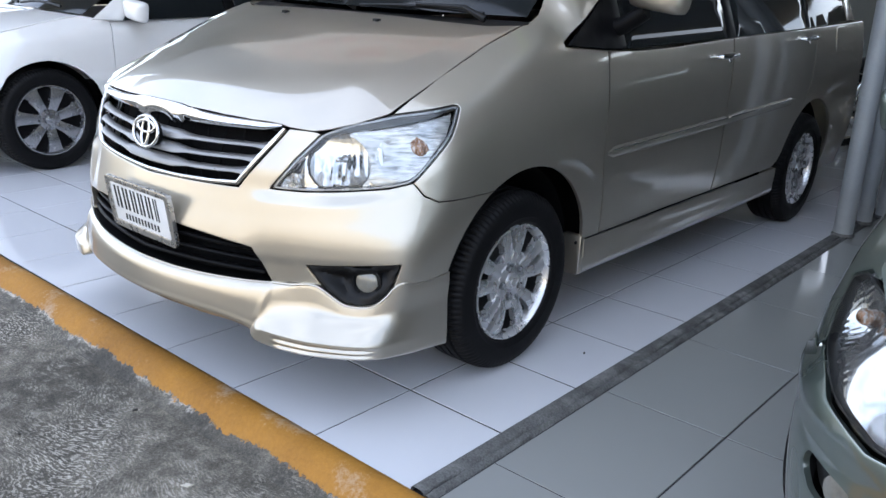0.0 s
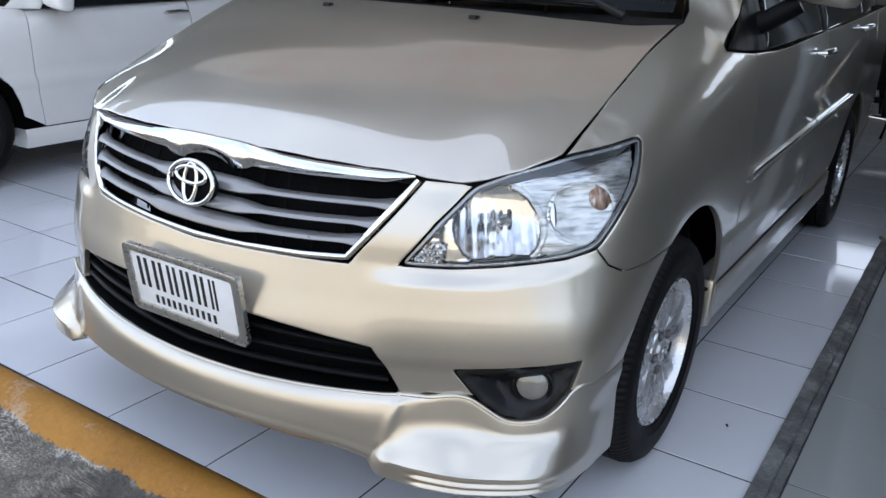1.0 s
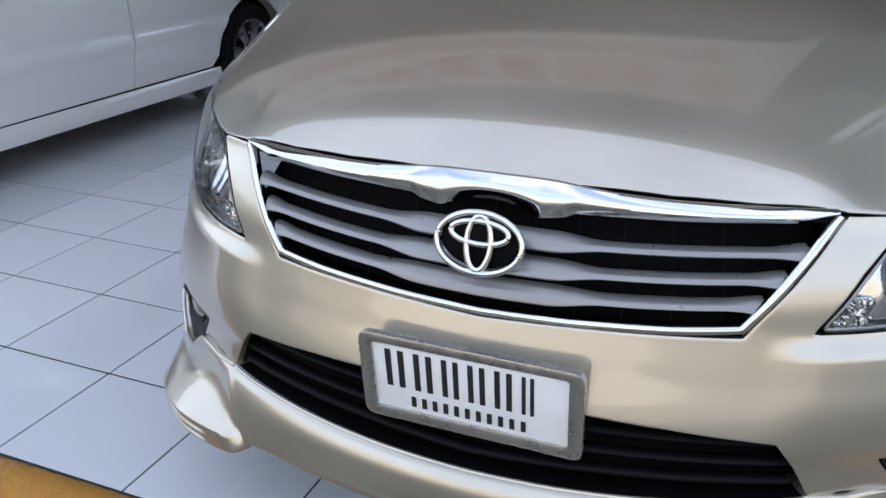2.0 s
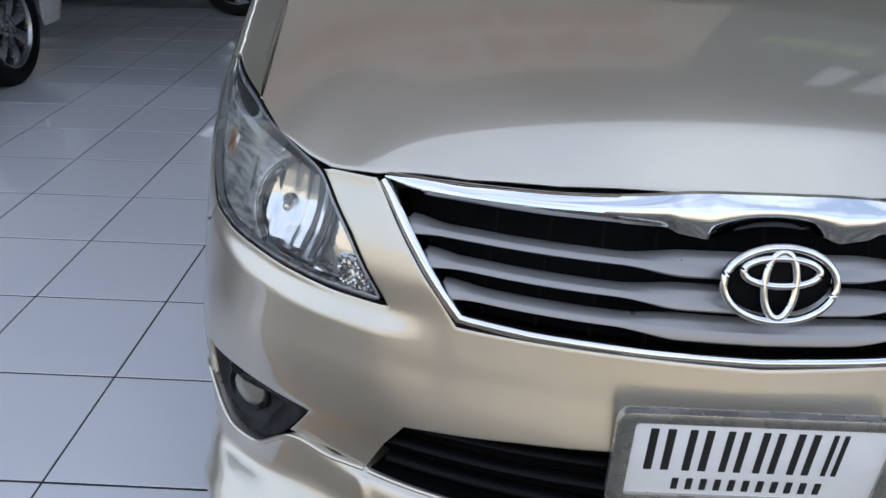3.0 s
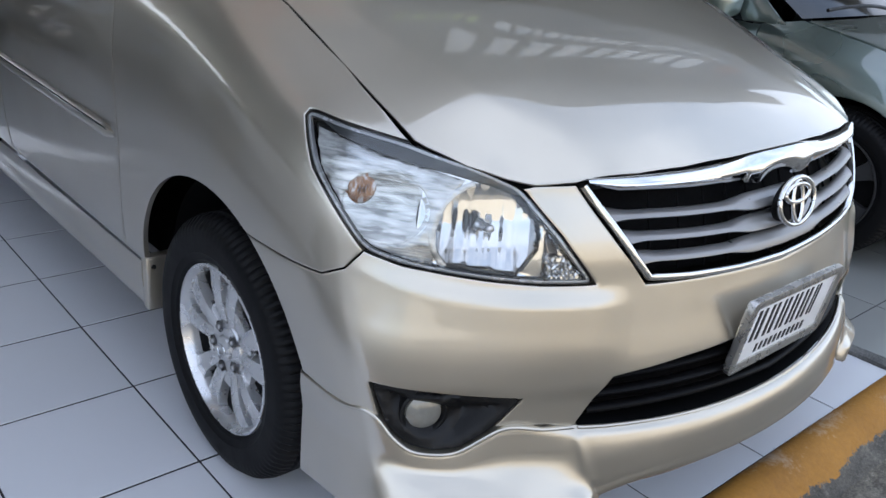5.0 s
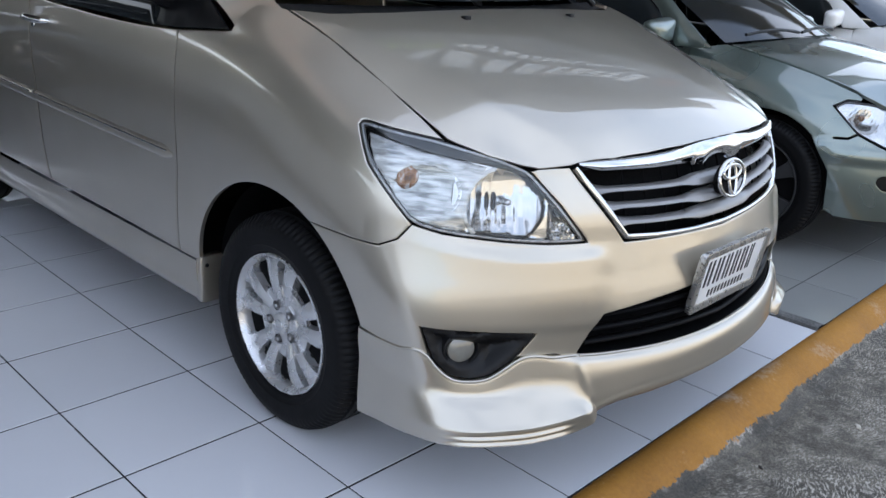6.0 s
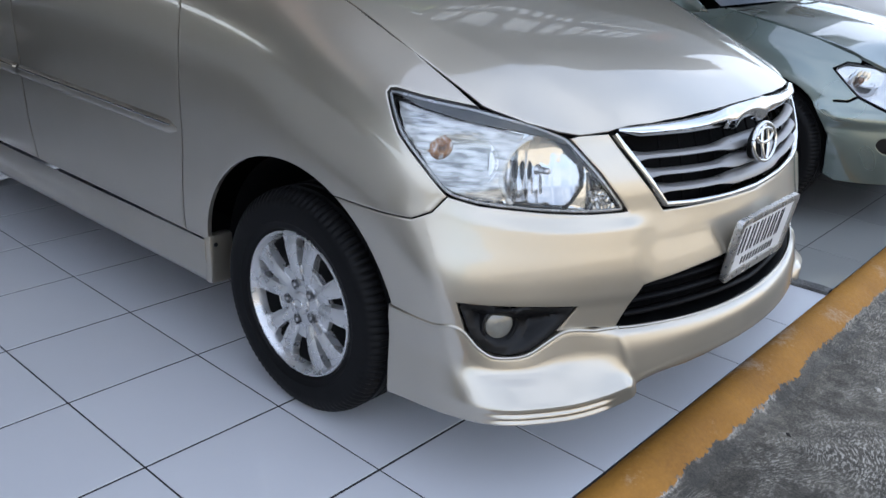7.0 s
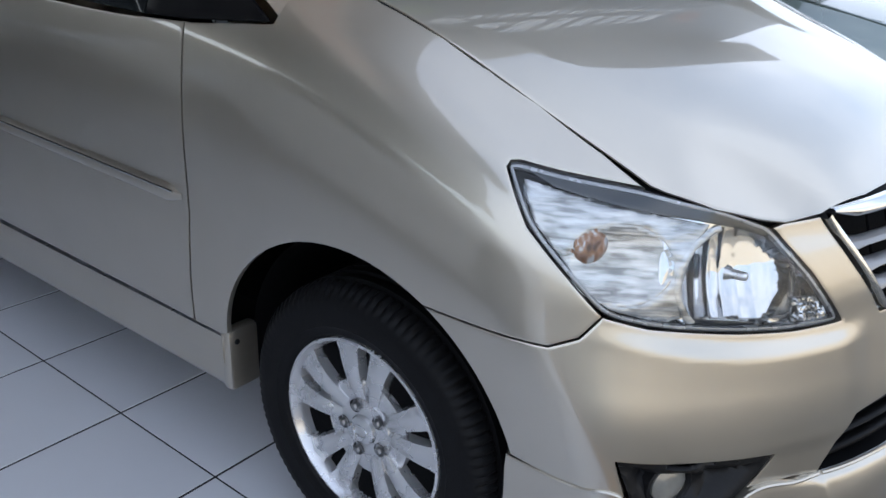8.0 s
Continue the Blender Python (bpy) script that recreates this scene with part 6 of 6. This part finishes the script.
    part("handlebar", mesh_of("handlebar", *tube([(0.34, -0.34, 0.98), (0.44, -0.16, 1.0), (0.46, 0.0, 0.94), (0.44, 0.16, 1.0), (0.34, 0.34, 0.98)], 0.013, 8)), CHROME, bike)
    part("rear_rack", mesh_of("rear_rack", *tube([(-0.40, -0.12, 0.72), (-0.78, -0.10, 0.80), (-0.78, 0.10, 0.80), (-0.40, 0.12, 0.72)], 0.010, 8)), CHROME, bike)
    part("tail_lamp", mesh_of("tail_lamp", *box(-0.80, -0.06, 0.62, -0.72, 0.06, 0.70, 0.015)), AMBER, bike)
    part("stand", mesh_of("bike_stand", *tube([(-0.05, 0.10, 0.24), (-0.10, 0.16, 0.0)], 0.012, 8)), BLACK, bike)
    bike.matrix_world = m
    return bike


motorcycle(pose(0.86, 5.55, 0.0))


# bits lying on the apron and the tiles
def scrap(name, label, mat, x, y, z, size, turn, seed):
    r = random.Random(seed)
    v, f = [], []
    for k in range(9):
        a = 2 * math.pi * k / 9
        w = size * r.uniform(0.6, 1.0) * (1.0 if k % 2 else 0.75)
        v.append((w * math.cos(a), 0.45 * w * math.sin(a), 0.004 * r.random() + 0.002))
    v += [(0, 0, 0.007)] + [(p[0], p[1], 0.0) for p in v]
    for k in range(9):
        n2 = (k + 1) % 9
        f += [(9, k, n2), (k, 10 + k, 10 + n2, n2)]
    ob = new(name, mesh_of(name, v, f, sharp=20))
    ob.data.materials.append(mat)
    ob.matrix_world = pose(x, y, z, 0, 0, turn)
    return tagged(ob, label, "debris")


LITTER = plain("pale_dry_leaf", (0.50, 0.47, 0.40), 0.8, 0.0, 0.2, 60, 0.2)
DARK_BIT = plain("dark_dry_leaf", (0.03, 0.026, 0.022), 0.8, 0.0, 0.3, 60, 0.2)
scrap("leaf_scrap", "pale dry leaf scrap on the concrete apron", LITTER, 0.618, -1.153, -0.0645, 0.024, 35, 1)
scrap("leaf_scrap", "dark dry leaf bit on the concrete apron", DARK_BIT, 0.134, -1.040, -0.0645, 0.012, 70, 2)
scrap("leaf_scrap", "dark dry leaf bit on the concrete apron", DARK_BIT, 0.026, -1.361, -0.0645, 0.010, 10, 3)
scrap("leaf_scrap", "small dark bit on a white tile", DARK_BIT, 1.0, 0.28, 0.0006, 0.010, 130, 4)
# ---- floor tiles, each a piece of its own ----
def tile_mesh(w, d, e=0.0008):
    v = [(0, 0, -0.0020), (w, 0, -0.0020), (w, d, -0.0020), (0, d, -0.0020), (e, e, 0), (w - e, e, 0), (w - e, d - e, 0), (e, d - e, 0)]
    return mesh_of("tile", v, [(4, 5, 6, 7), (0, 1, 5, 4), (1, 2, 6, 5), (2, 3, 7, 6), (3, 0, 4, 7)], False)


P, JOINT, CROSS = 0.4131, 0.0053, 0.0084
turn = Matrix.Translation((0.744, -0.3867, 0)) @ Matrix.Rotation(-0.0055, 4, "Z")
tile = tile_mesh(P - JOINT, P - CROSS)
tile.materials.append(WHITE_TILE)
cut = tile_mesh(0.394 - JOINT, P - CROSS)
cut.materials.append(WHITE_TILE)
count = 0
rest = []
for i in range(-30, 1):
    for j in range(-1, 25):
        if i < -12 or (i < -9 and j > 10):
            rest.append((i, j))
            continue
        me = cut if i == 0 else tile
        m = turn @ Matrix.Translation((i * P + JOINT / 2, j * P + CROSS / 2, noise.noise(Vector((i * 1.7, j * 2.3, 0))) * 0.0004))
        if count < 300 and j < 22:
            ob = new("tile", me)
            ob.parent = sub
            ob.matrix_world = m
            count += 1
        else:
            rest.append((i, j))
pieces = []
for i, j in rest:
    v = [turn @ Vector((i * P + JOINT / 2 + a, j * P + CROSS / 2 + b, -0.0005)) for a, b in ((0, 0), (P - JOINT, 0), (P - JOINT, P - CROSS), (0, P - CROSS))]
    pieces.append(([tuple(p) for p in v], [(0, 1, 2, 3)]))
far_tiles = new("far_tiles", mesh_of("far_tiles", *join(*pieces), False))
far_tiles.data.materials.append(WHITE_TILE)
far_tiles.parent = sub
tagged(far_tiles, kind="stuff")
grey = tile_mesh(0.613 - JOINT, 0.613 - JOINT)
grey.materials.append(GREY_TILE)
grey_cut = tile_mesh(0.422 - JOINT, 0.613 - JOINT)
grey_cut.materials.append(GREY_TILE)
grey_end = tile_mesh(0.613 - JOINT, 0.262 - JOINT)
grey_end.materials.append(GREY_TILE)
grey_small = tile_mesh(0.422 - JOINT, 0.262 - JOINT)
grey_small.materials.append(GREY_TILE)
for i in range(-1, 17):
    for j in range(-2, 14):
        x = 1.637 + i * 0.613 if i >= 0 else 1.215
        y, me = 0.080 + j * 0.613, grey if i >= 0 else grey_cut
        if j == -2:
            y, me = -0.795, grey_end if i >= 0 else grey_small
        ob = new("tile", me)
        ob.parent = sub
        ob.matrix_world = Matrix.Translation((x + JOINT / 2, y + JOINT / 2, 0))
